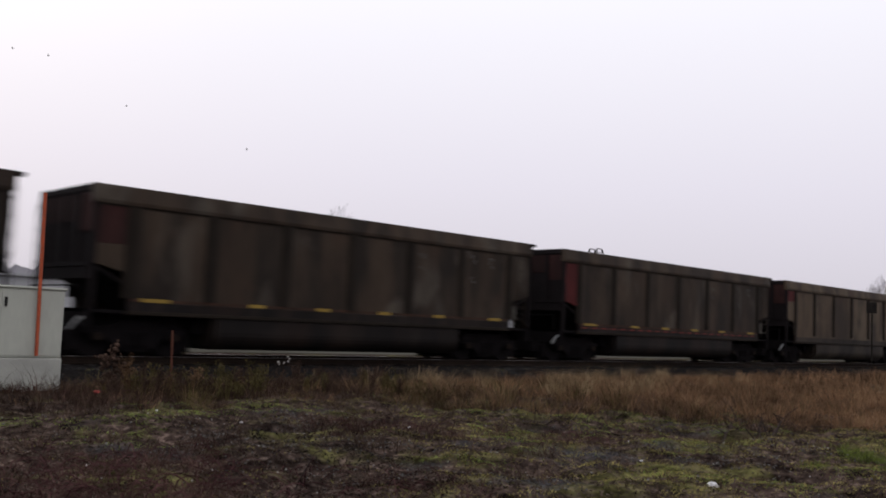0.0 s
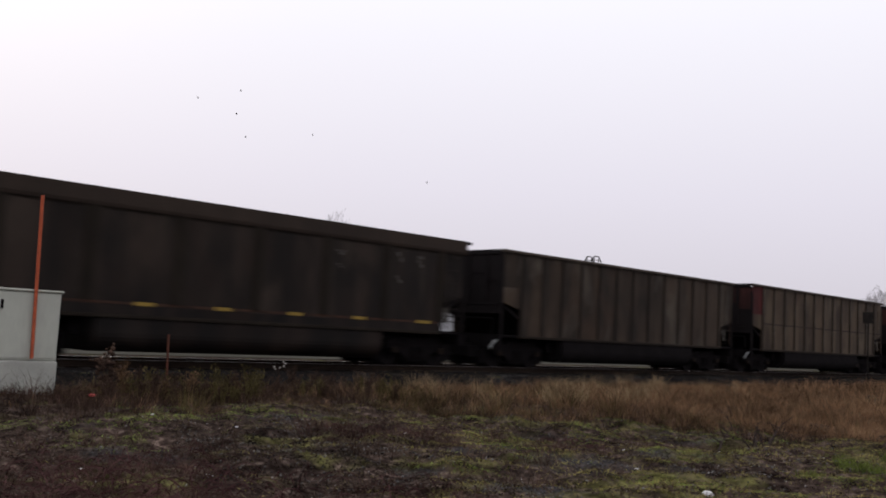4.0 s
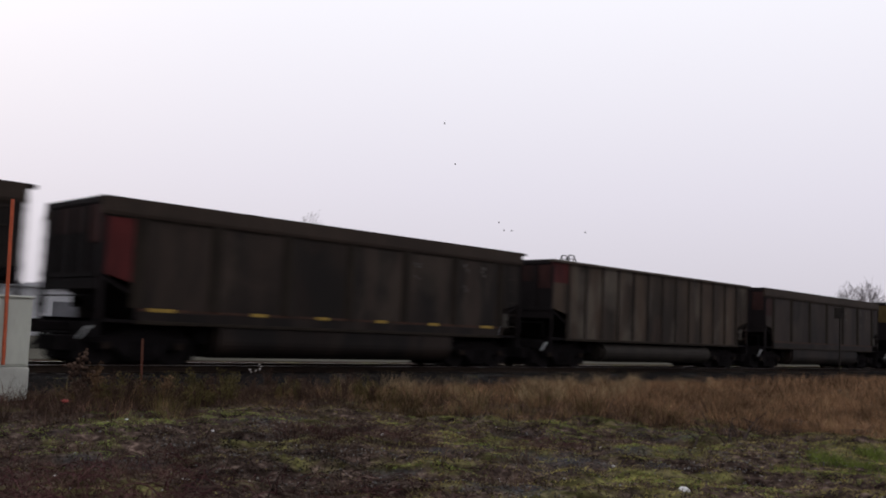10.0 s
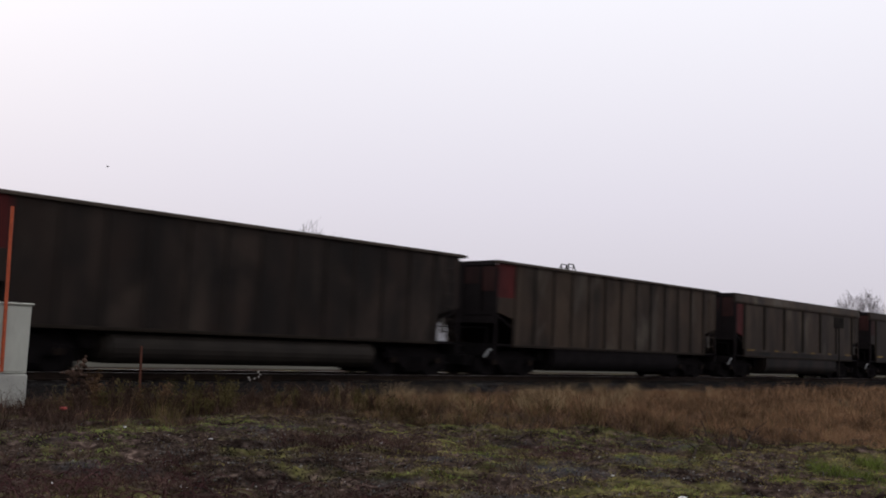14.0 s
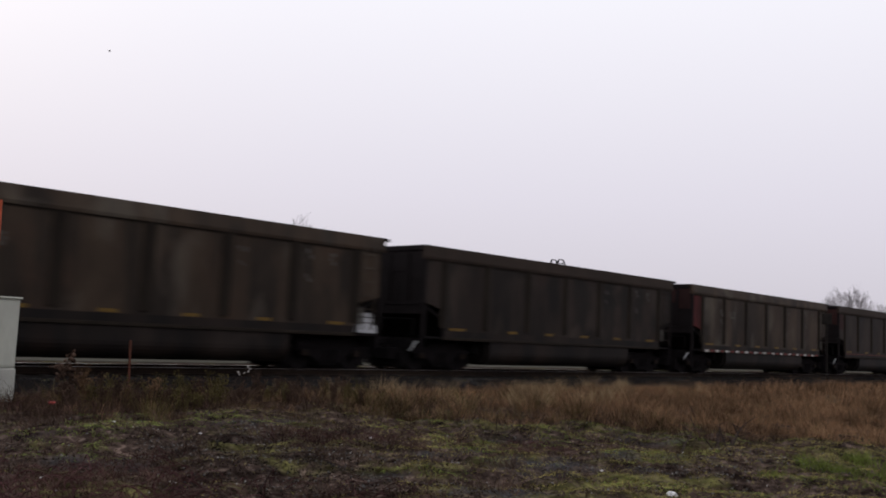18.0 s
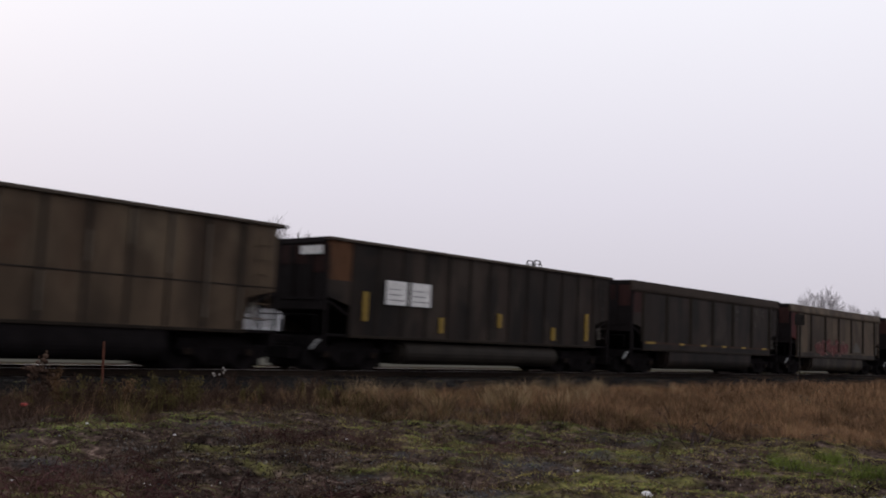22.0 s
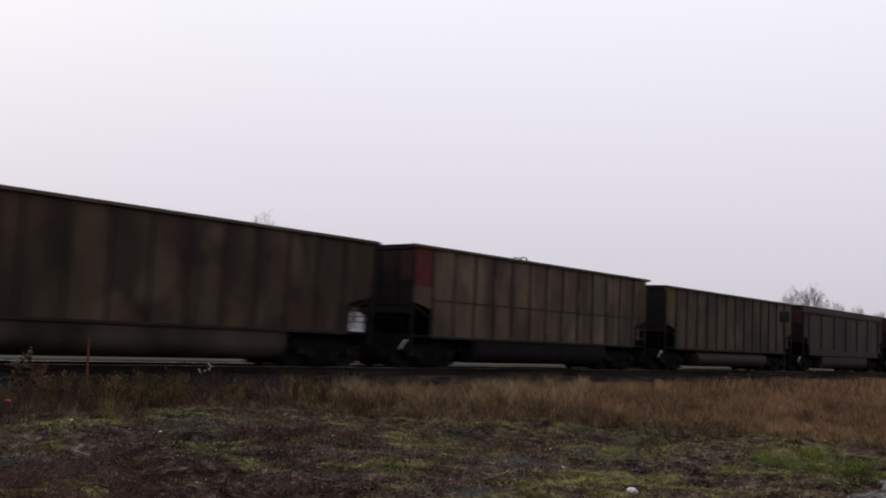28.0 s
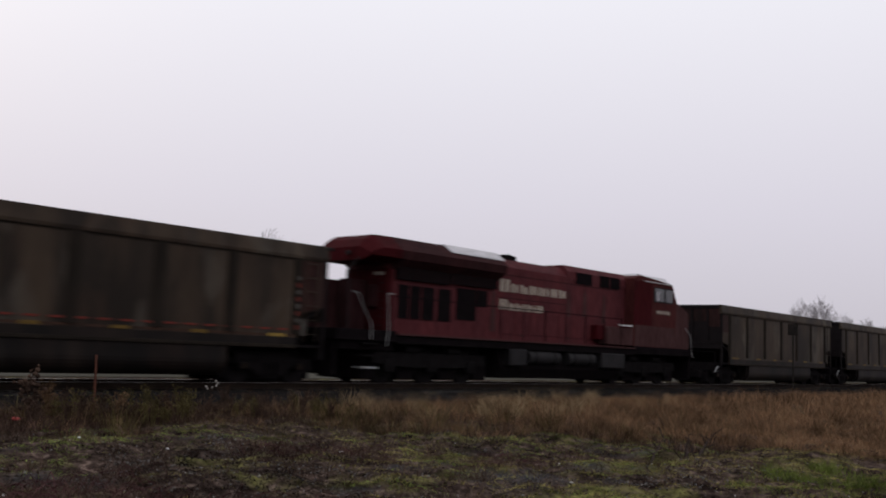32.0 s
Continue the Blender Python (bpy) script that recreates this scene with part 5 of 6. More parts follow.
def mast():
    m = tagged(new("signal_gantry"), "dark steel lattice signal gantry head rising above the train", "signal gantry")
    m.location = (76, 57, 0.0)
    part("column", rods(((-0.25, -0.25, 0), (-0.2, -0.2, 8.6), 0.06), ((0.25, -0.25, 0), (0.2, -0.2, 8.6), 0.05), ((0.25, 0.25, 0), (0.2, 0.2, 8.6), 0.05), ((-0.25, 0.25, 0), (-0.2, 0.2, 8.6), 0.05), n=6), MAST, m)
    part("platform", boxes((-1.1, 1.1, -0.5, 0.5, 8.6, 8.7)), MAST, m)
    for y in (-0.45, 0.45):
        part("head_frame", rods(((-0.92, y, 8.7), (-0.4, y, 9.46), 0.055), ((0.92, y, 8.7), (0.4, y, 9.46), 0.055), ((-0.4, y, 9.46), (0.4, y, 9.46), 0.055),
             ((-0.3, y, 8.7), (-0.4, y, 9.46), 0.045), ((0.3, y, 8.7), (0.4, y, 9.46), 0.045), ((-0.6, y, 9.1), (0.6, y, 9.1), 0.04), n=5), MAST, m)


mast()

# distant woods, a ragged low band with the mist put into its pale colour
hx = np.arange(-1500, 1700, 3.0)
hz = 21 + 5 * np.sin(hx * 0.013) + 3 * np.sin(hx * 0.051 + 1) + rng.normal(0, 1.1, len(hx))
hv = [(x, 520, -1) for x in hx] + [(x, 520, max(5.0, z)) for x, z in zip(hx, hz)]
nh = len(hx)
tagged(from_arrays("backdrop", hv, [(i, i + 1, nh + i + 1, nh + i) for i in range(nh - 1)], HAZE), "distant woods in a pale colour painted for mist", "woods", kind="structure")


# ---- plants and small things on the verge ----
def blade_field(name, xs, ys, highs, widths, lean, mat, label, category, out=None):
    """Many single blades: each a bent, tapering strip of three quads' worth of width."""
    n = len(xs)
    z0 = ground_height(xs, ys) - 0.02
    a = rng.uniform(0, 2 * np.pi, n)
    la = rng.uniform(0, 2 * np.pi, n) if out is None else out + rng.normal(0, 0.7, n)
    lx, ly = np.cos(la) * lean * highs * rng.uniform(0.2, 1.0, n), np.sin(la) * lean * highs * rng.uniform(0.2, 1.0, n)
    wx, wy = np.cos(a) * widths, np.sin(a) * widths
    V = np.empty((n, 5, 3))
    V[:, 0] = np.stack([xs - wx, ys - wy, z0], 1)
    V[:, 1] = np.stack([xs + wx, ys + wy, z0], 1)
    V[:, 2] = np.stack([xs + lx * 0.35 + wx * 0.7, ys + ly * 0.35 + wy * 0.7, z0 + highs * 0.6], 1)
    V[:, 3] = np.stack([xs + lx * 0.35 - wx * 0.7, ys + ly * 0.35 - wy * 0.7, z0 + highs * 0.6], 1)
    V[:, 4] = np.stack([xs + lx, ys + ly, z0 + highs], 1)
    idx = np.arange(n) * 5
    quads = np.stack([idx, idx + 1, idx + 2, idx + 3], 1).tolist()
    tris = np.stack([idx + 3, idx + 2, idx + 4], 1).tolist()
    return tagged(from_arrays(name, V.reshape(-1, 3).tolist(), quads + tris, mat), label, category, kind="stuff")


def scatter(n, x0, x1, y0, y1, keep):
    x, y = rng.uniform(x0, x1, n), rng.uniform(y0, y1, n)
    k = keep(x, y)
    return x[k], y[k]


def lumps(x, y, f, s=0.0):
    """Smooth patchy field between 0 and 1."""
    v = np.sin(x * f + 1.3 * np.sin(y * f * 0.7 + s)) + np.sin(y * f * 1.3 + 1.7 * np.sin(x * f * 0.6 + s * 2)) + 0.6 * np.sin((x + y) * f * 2.1 + s)
    return np.clip(v / 5.2 + 0.5, 0, 1)


def front_edge(x):
    """Where the dead grass begins, nearer the camera further along the line."""
    edge = np.interp(x, [-5, 9, 12.5, 15, 17, 22, 30, 60], [15.5, 14.8, 13.0, 10.6, 7.4, 4.4, 1.0, -5.0])
    return edge + 0.55 * np.sin(x * 2.3) + 0.4 * np.sin(x * 5.1 + 1.0) + 0.25 * np.sin(x * 11.3) + 0.7 * np.sin(x * 1.1 + 2.0)


def mottle(x, y, long, seed):
    """Ragged field about zero, with blots of one size and no direction of their own."""
    r = random.Random(seed)
    v = np.zeros_like(x)
    for i in range(10):
        a, k, sh = r.uniform(0, 2 * math.pi), 2 * math.pi / (long * r.uniform(0.45, 1.6)), r.uniform(0, 6.28)
        u, w = x * math.cos(a) + y * math.sin(a), y * math.cos(a) - x * math.sin(a)
        v = v + np.sin(k * u + sh + 1.1 * np.sin(0.53 * k * w + sh))
    return v / 2.24


# patches as they lie: centre, half-width across the view, half-depth along it
MOSS_PATCHES = ((5.4, 11.7, 0.9, 1.3), (6.2, 12.6, 0.7, 1.0), (7.3, 13.7, 1.1, 0.9), (8.7, 13.6, 0.5, 0.8), (12.0, 12.2, 0.55, 0.9), (11.3, 11.1, 0.45, 0.9), (10.6, 9.9, 0.45, 0.9), (10.1, 9.0, 0.5, 0.8),
                (15.8, 11.4, 1.1, 1.3), (12.6, 9.7, 0.7, 1.0), (14.0, 9.9, 0.8, 1.2), (12.3, 7.6, 0.6, 0.8), (13.9, 8.2, 0.9, 0.7), (15.9, 8.3, 1.1, 0.8), (14.2, 5.2, 0.7, 0.9), (13.4, 4.4, 1.0, 0.7), (12.3, 4.7, 0.7, 0.7), (10.4, 5.3, 0.9, 0.6),
                (9.3, 5.5, 0.6, 0.6), (8.1, 7.9, 0.4, 0.7), (9.4, 12.6, 0.5, 0.6), (16.6, 9.3, 1.0, 1.2))
GRIT_PATCHES = ((6.4, 10.1, 0.8, 1.8), (7.4, 9.0, 0.8, 1.6), (8.4, 12.0, 0.7, 1.0), (11.6, 10.5, 0.4, 0.6), (14.2, 6.1, 0.8, 0.7), (7.8, 6.6, 0.5, 0.5), (11.2, 6.4, 0.6, 0.7))
BRAMBLE_PATCHES = ((4.1, 8.6, 1.2, 1.6), (7.2, 15.7, 0.7, 1.2), (5.5, 16.2, 0.8, 0.8), (10.2, 14.9, 0.5, 0.7), (8.6, 11.0, 0.5, 0.8), (3.4, 7.6, 1.0, 1.2), (9.3, 10.2, 0.5, 1.0), (10.9, 8.3, 0.5, 0.7), (6.4, 7.2, 0.6, 0.7))


def patch(x, y, spots):
    """1 in the middle of a patch, fading to 0 at its ragged rim; patches stretch along the line of sight."""
    wx, wy = x + 0.30 * mottle(x, y, 1.5, 61), y + 0.38 * mottle(x, y, 1.5, 62)
    v = np.zeros_like(x)
    for cx, cy, across, deep in spots:
        d = math.hypot(cx, cy)
        ux, uy = cx / d, cy / d
        a = ((wx - cx) * uy - (wy - cy) * ux) / across
        b = ((wx - cx) * ux + (wy - cy) * uy) / deep
        v = np.maximum(v, np.clip(1.25 - np.sqrt(a * a + b * b), 0, 1))
    return np.clip(v * (1.25 + 0.45 * mottle(x, y, 0.6, 63)), 0, 1)


def chance(p):
    return rng.random(len(p)) < p


# dead grass: short and thin by the cabinet, tall and dense further along; clumped in tussocks
OUT = {}


def tussocks(n, each, spread, x0, x1, y0, y1, keep):
    cx, cy = scatter(n, x0, x1, y0, y1, keep)
    dx = rng.normal(0, 1, len(cx) * each) * spread
    dy = rng.normal(0, 1, len(cx) * each) * spread
    k = np.repeat(rng.uniform(0.3, 1.3, len(cx)), each)
    OUT["way"] = np.arctan2(dy, dx)
    return np.repeat(cx, each) + dx, np.repeat(cy, each) + dy, k


gx, gy, gk = tussocks(2900, 90, 0.13, 3, 30, 2.0, 17.5, lambda x, y: (y > front_edge(x) - 0.6) & chance(0.2 + 0.8 * lumps(x, y, 1.1)))
tall = np.interp(gx, [3, 10, 16, 22], [0.66, 0.60, 0.46, 0.45]) * gk * np.clip(0.35 + (gy - front_edge(gx)) * 0.3, 0.2, 1)
tall = tall * (0.55 + 0.85 * lumps(gx, gy, 1.7, 9.0)) * np.interp(gy, [14.5, 16.2, 17.6], [1.0, 0.72, 0.35])
tall, wide = tall * rng.uniform(0.3, 1.1, len(gx)), rng.uniform(0.002, 0.0065, len(gx))
weedy = chance(np.interp(gx, [7, 11, 15, 19], [0.85, 0.75, 0.5, 0.06]))
rusty = ~weedy & (lumps(gx, gy, 0.9, 2.0) + 0.25 * np.sin(gk * 40) > np.interp(gx, [10, 17, 24], [0.6, 0.68, 0.72]))
plain = ~weedy & ~rusty
blade_field("dead_grass", gx[plain], gy[plain], tall[plain], wide[plain], 0.95, DEAD_GRASS, "dry brown winter grass along the track", "grass", OUT["way"][plain])
blade_field("rusty_grass", gx[rusty], gy[rusty], tall[rusty], wide[rusty], 0.95, RUST_GRASS, "dry rusty red winter grass along the track", "grass", OUT["way"][rusty])
half = weedy & (np.sin(gk * 90) > 0.25)
weedy = weedy & ~half
blade_field("olive_weeds", gx[weedy], gy[weedy], tall[weedy], wide[weedy], 1.2, DULL_WEED, "dull olive weeds along the track", "weeds", OUT["way"][weedy])
blade_field("brown_weeds", gx[half], gy[half], tall[half], wide[half], 1.2, BRAMBLE, "dark reddish brown weeds along the track", "weeds", OUT["way"][half])
# pale seed-heavy tufts
gx, gy, gk = tussocks(150, 110, 0.09, 12, 30, 13, 17.0, lambda x, y: chance(np.where(np.abs(np.degrees(np.arctan2(x, y)) - 54) < 4, 1.0, 0.10)))
blade_field("pale_tuft", gx, gy, 0.55 * np.sqrt(gk) * rng.uniform(0.5, 1.1, len(gx)), rng.uniform(0.002, 0.006, len(gx)), 0.9, PALE_GRASS, "pale straw-coloured grass tufts", "grass", OUT["way"])
gx, gy = scatter(120000, 3, 30, 2.0, 17.5, lambda x, y: y > front_edge(x) - 0.3)
dim = chance(np.interp(gx, [10, 15, 20], [0.9, 0.65, 0.1]))
blade_field("dead_stem_floor", gx[dim], gy[dim], rng.uniform(0.05, 0.24, dim.sum()), rng.uniform(0.002, 0.007, dim.sum()), 1.6, BRAMBLE, "matted dark dead stems along the track", "weeds")
gx, gy = gx[~dim], gy[~dim]
blade_field("dead_grass_floor", gx, gy, rng.uniform(0.05, 0.24, len(gx)), rng.uniform(0.002, 0.007, len(gx)), 1.6, DEAD_GRASS, "matted dry grass along the track", "grass")
gx, gy, gk = tussocks(4200, 34, 0.22, 30, 130, -4.0, 17.9, lambda x, y: y > front_edge(x))
blade_field("dead_grass", gx, gy, 0.58 * np.interp(gy, [14.5, 16.2, 17.6], [1.0, 0.72, 0.35]) * gk * rng.uniform(0.3, 1.15, len(gx)), rng.uniform(0.007, 0.018, len(gx)), 0.9, DEAD_GRASS, "dry brown winter grass along the track", "grass")

# low olive turf in clumps over much of the verge, dark soil between
gx, gy = scatter(420000, 3, 30, 2.0, 16.5, lambda x, y: (y < front_edge(x) + 1.5) & chance(np.clip((np.degrees(np.arctan2(x, y)) - 26) / 22, 0.10, 0.9) * (0.5 + 0.5 * np.tanh(2.2 * (0.8 * mottle(x, y, 0.9, 71) + 0.6 * mottle(x, y, 2.4, 72) + lumpy(x, y) / 0.05 + 0.35 + (np.degrees(np.arctan2(x, y)) - 56) / 26))) * (1 - 0.85 * patch(x, y, GRIT_PATCHES))))
blade_field("olive_turf", gx, gy, rng.uniform(0.008, 0.05, len(gx)), rng.uniform(0.004, 0.010, len(gx)), 2.2, OLIVE_GRASS, "low olive brown winter turf", "grass")

# moss and short green grass in patches
gx, gy = scatter(520000, 2, 28, 2.5, 17.0, lambda x, y: chance(np.clip(patch(x, y, MOSS_PATCHES) * np.clip(1.0 + lumpy(x, y) / 0.06, 0.15, 1.6) + 0.04 * (mottle(x, y, 0.8, 73) > 0.9), 0, 1)) & (y < front_edge(x) + 2.0))
blade_field("short_grass", gx, gy, rng.uniform(0.008, 0.045, len(gx)), rng.uniform(0.004, 0.009, len(gx)), 1.8, GREEN_GRASS, "short damp green moss and grass in patches", "grass")
gx, gy, gk = tussocks(190, 60, 0.13, 12.0, 17.0, 3.7, 6.8, lambda x, y: chance(patch(x, y, ((14.3, 5.35, 0.5, 0.7), (13.6, 4.5, 0.9, 0.9), (15.6, 5.0, 0.6, 0.7)))))
blade_field("green_tussock", gx, gy, 0.17 * gk * rng.uniform(0.3, 1.1, len(gx)), rng.uniform(0.002, 0.006, len(gx)), 1.0, FRESH_GRASS, "fresh green grass tussocks by the gravel", "grass")

# brown dead stems
gx, gy = scatter(110000, 0.5, 18, 3.5, 16.8, lambda x, y: chance(np.clip(0.14 + 0.22 * mottle(x, y, 0.8, 74) + patch(x, y, BRAMBLE_PATCHES), 0, 1)) & (y < front_edge(x) + 1.5))
blade_field("dead_stems", gx, gy, rng.uniform(0.02, 0.13, len(gx)), rng.uniform(0.003, 0.007, len(gx)), 2.0, BRAMBLE, "matted reddish brown dead stems", "weeds")
gx, gy, gk = tussocks(420, 44, 0.16, 1.0, 17.5, 6.0, 17.0, lambda x, y: chance(np.clip(patch(x, y, BRAMBLE_PATCHES) + 0.12 + 0.5 * (y > 14.2), 0, 1)) & (y < front_edge(x) + 2.5))
blade_field("bramble_stems", gx, gy, 0.28 * gk * np.where(gy > 14, 1.9, 1.0) * rng.uniform(0.3, 1.1, len(gx)), rng.uniform(0.003, 0.007, len(gx)), 1.3, BRAMBLE, "tangled reddish brown bramble stems", "brambles")


def canes(n, spots, label, longest=0.6, thickest=0.0042):
    """Thin arching stems, each a bent three-sided tube."""
    cx, cy = scatter(n * 6, 1.0, 17, 5.5, 17.0, lambda x, y: chance(patch(x, y, spots)))
    cx, cy = cx[:n], cy[:n]
    V, F = [], []
    for x, y in zip(cx, cy):
        z = float(ground_height(np.array(x), np.array(y)))
        a, long, up = rng.uniform(0, 2 * math.pi), rng.uniform(0.2, 1.0) * longest, rng.uniform(0.03, 0.26)
        bend = rng.normal(0, 0.5)
        r = rng.uniform(0.4, 1.0) * thickest
        px, py = x, y
        for i in range(6):
            u = i / 5
            dx, dy = math.cos(a + bend * u), math.sin(a + bend * u)
            pz = z - 0.02 + up * 4 * u * (1 - u * 0.85) * 0.75
            for k in range(3):
                b = 2 * math.pi * k / 3
                V.append((px - dy * r * math.cos(b), py + dx * r * math.cos(b), pz + r * math.sin(b)))
            px, py = px + dx * long / 5, py + dy * long / 5
        o = len(V) - 18
        for i in range(5):
            for k in range(3):
                F.append((o + i * 3 + k, o + i * 3 + (k + 1) % 3, o + i * 3 + 3 + (k + 1) % 3, o + i * 3 + 3 + k))
    tagged(from_arrays("bramble_canes", V, F, CANE), label, "brambles", kind="stuff")


canes(2000, BRAMBLE_PATCHES, "thin arching reddish bramble canes")
canes(1100, ((4.0, 8.5, 1.3, 1.5), (3.3, 7.8, 1.0, 1.2), (5.0, 7.6, 0.9, 0.9)), "long arching reddish bramble canes", 0.62, 0.0058)


def fragments(n, x0, x1, y0, y1, keep, label):
    """Fallen leaves and stem bits: small tilted quads lying about."""
    x, y = scatter(n, x0, x1, y0, y1, keep)
    n = len(x)
    z = ground_height(x, y) + rng.uniform(0.0, 0.035, n)
    u = rng.normal(0, 1, (n, 3)) * (1, 1, 0.45)
    u /= np.linalg.norm(u, axis=1)[:, None]
    v = np.cross(u, rng.normal(0, 1, (n, 3)))
    v /= np.linalg.norm(v, axis=1)[:, None]
    u *= rng.uniform(0.008, 0.035, (n, 1))
    v *= rng.uniform(0.004, 0.014, (n, 1))
    p = np.stack([x, y, z], 1)
    V = np.stack([p - u, p - v, p + u, p + v * 1.2], 1).reshape(-1, 3)
    tagged(from_arrays("leaf_litter", V.tolist(), np.arange(n * 4).reshape(-1, 4).tolist(), FRAGMENTS), label, "leaf litter", kind="stuff")


fragments(170000, 1.0, 18, 3.0, 16.5, lambda x, y: (y < front_edge(x) + 1.0) & chance(np.clip(1.15 - (np.degrees(np.arctan2(x, y)) - 40) / 28, 0.12, 1) * np.clip(0.5 + 0.45 * mottle(x, y, 0.6, 75), 0.05, 1) * (1 - 0.92 * np.clip(patch(x, y, MOSS_PATCHES) * 1.6, 0, 1))), "dark fallen leaves and broken stems on the soil")


def stones(name, n, x0, x1, y0, y1, keep, size, label, mat=STONES):
    x, y = scatter(n, x0, x1, y0, y1, keep)
    n = len(x)
    s = size * rng.uniform(0.4, 1.3, (n, 1, 1))
    octa = np.array([(1, 0, 0), (-1, 0, 0), (0, 1, 0), (0, -1, 0), (0, 0, 0.7), (0, 0, -0.7)])
    V = octa[None] * s * rng.uniform(0.6, 1.4, (n, 6, 1))
    V += np.stack([x, y, ground_height(x, y) + 0.01], 1)[:, None]
    f = np.array([(0, 2, 4), (2, 1, 4), (1, 3, 4), (3, 0, 4), (2, 0, 5), (1, 2, 5), (3, 1, 5), (0, 3, 5)])
    F = (f[None] + (np.arange(n) * 6)[:, None, None]).reshape(-1, 3)
    return tagged(from_arrays(name, V.reshape(-1, 3).tolist(), F.tolist(), mat), label, "stones", kind="stuff")


stones("gravel", 30000, 2, 24, 2.5, 14.5, lambda x, y: chance(np.clip(patch(x, y, GRIT_PATCHES) + 0.05, 0, 1)) & (y < front_edge(x)), 0.017, "small grey stones in the soil")
stones("gravel", 16000, 10.6, 17.5, 1.8, 4.1, lambda x, y: y < 3.58 + 0.1 * (x - 11.2) + 0.10 * mottle(x, y, 0.4, 81), 0.019, "pale grey gravel at the edge of a track", GRAVEL)
stones("pale_stones", 2600, 2, 20, 3.0, 15.0, lambda x, y: chance(np.clip(0.1 + patch(x, y, GRIT_PATCHES) * 0.9, 0, 1)) & (y < front_edge(x)), 0.011, "small pale pebbles scattered on the soil", PALE_STONES)
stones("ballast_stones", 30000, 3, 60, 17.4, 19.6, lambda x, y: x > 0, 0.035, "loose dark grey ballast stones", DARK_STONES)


def litter(at, size, mat, label, seed, lift=0.0):
    r = random.Random(seed)
    bm = bmesh.new()
    bmesh.ops.create_icosphere(bm, subdivisions=2, radius=size)
    for v in bm.verts:
        v.co = Vector((v.co.x * 1.3, v.co.y, v.co.z * 0.6)) * r.uniform(0.55, 1.2)
    ob = part("litter", bm, mat)
    ob.location = (at[0], at[1], float(ground_height(np.array(at[0]), np.array(at[1]))) + size * 0.35 + lift)
    tagged(ob, label, "litter", "litter on the verge")


litter((5.24, 8.83), 0.045, LITTER, "crumpled white scrap of litter on the soil", 1)
litter((9.32, 5.33), 0.065, LITTER, "crumpled white plastic bag on the moss", 2)
litter((6.75, 15.25), 0.05, LITTER_RED, "small faded red scrap caught in the weeds", 3, 0.16)
for i, (x, y) in enumerate(((6.2, 10.4), (7.6, 12.1), (10.6, 7.1), (8.2, 9.4), (11.9, 8.2), (13.6, 7.6), (6.9, 13.4), (9.8, 10.8), (4.2, 9.6))):
    litter((x, y), 0.022, LITTER, "tiny pale scrap on the soil", 10 + i)


def sapling(at, tip, seed, label, thick=0.013):
    r = random.Random(seed)
    tw = tagged(new("twig"), label, "twig", "bare twigs on the verge")
    tw.location = (at[0], at[1], float(ground_height(np.array(at[0]), np.array(at[1]))))
    bm = bmesh.new()
    p = Vector((0, 0, -0.05))
    d = Vector(tip)
    side = []
    ring = [bm.verts.new(p + Vector((math.cos(2 * math.pi * k / 5), math.sin(2 * math.pi * k / 5), 0)) * thick) for k in range(5)]
    for i in range(6):
        q = p + d / 6 + Vector((r.uniform(-1, 1), r.uniform(-1, 1), r.uniform(-0.5, 0.5))) * d.length * 0.03
        nxt = [bm.verts.new(q + Vector((math.cos(2 * math.pi * k / 5), math.sin(2 * math.pi * k / 5), 0)) * thick * (0.9 - 0.13 * i)) for k in range(5)]
        for k in range(5):
            bm.faces.new((ring[k], ring[(k + 1) % 5], nxt[(k + 1) % 5], nxt[k]))
        ring = nxt
        if i > 1:
            side.append((q.copy(), q + Vector((r.uniform(-1, 1), r.uniform(-1, 1), r.uniform(0.2, 1))).normalized() * d.length * 0.22))
        p = q
    part("stem", bm, TWIG, tw)
    for a, b in side:
        part("side_shoot", rods((a, b, thick * 0.45, thick * 0.25), n=4), TWIG, tw)


sapling((6.9, 11.2), (0.17, -0.17, 0.48), 1, "bare dark sapling stem leaning over")
sapling((5.5, 7.75), (0.15, -0.15, 0.42), 2, "bare dark twig stuck in the soil", 0.012)
sapling((13.3, 7.5), (0.75, 0.1, 0.42), 3, "bare fallen branch on the moss", 0.024)
sapling((13.6, 7.3), (1.6, 0.4, 0.10), 4, "bare fallen branch on the moss", 0.035)
sapling((14.6, 7.55), (0.15, 0.0, 0.42), 6, "bare upright shoot of a fallen branch", 0.022)
sapling((14.9, 7.5), (0.9, 0.1, 0.40), 7, "bare fallen branch on the moss", 0.022)
sapling((4.35, 9.3), (0.10, -0.10, 0.20), 5, "bare dark twig stuck in the soil", 0.02)
sapling((11.3, 10.6), (1.5, -0.7, 0.12), 8, "long bare branch lying on the moss", 0.02)


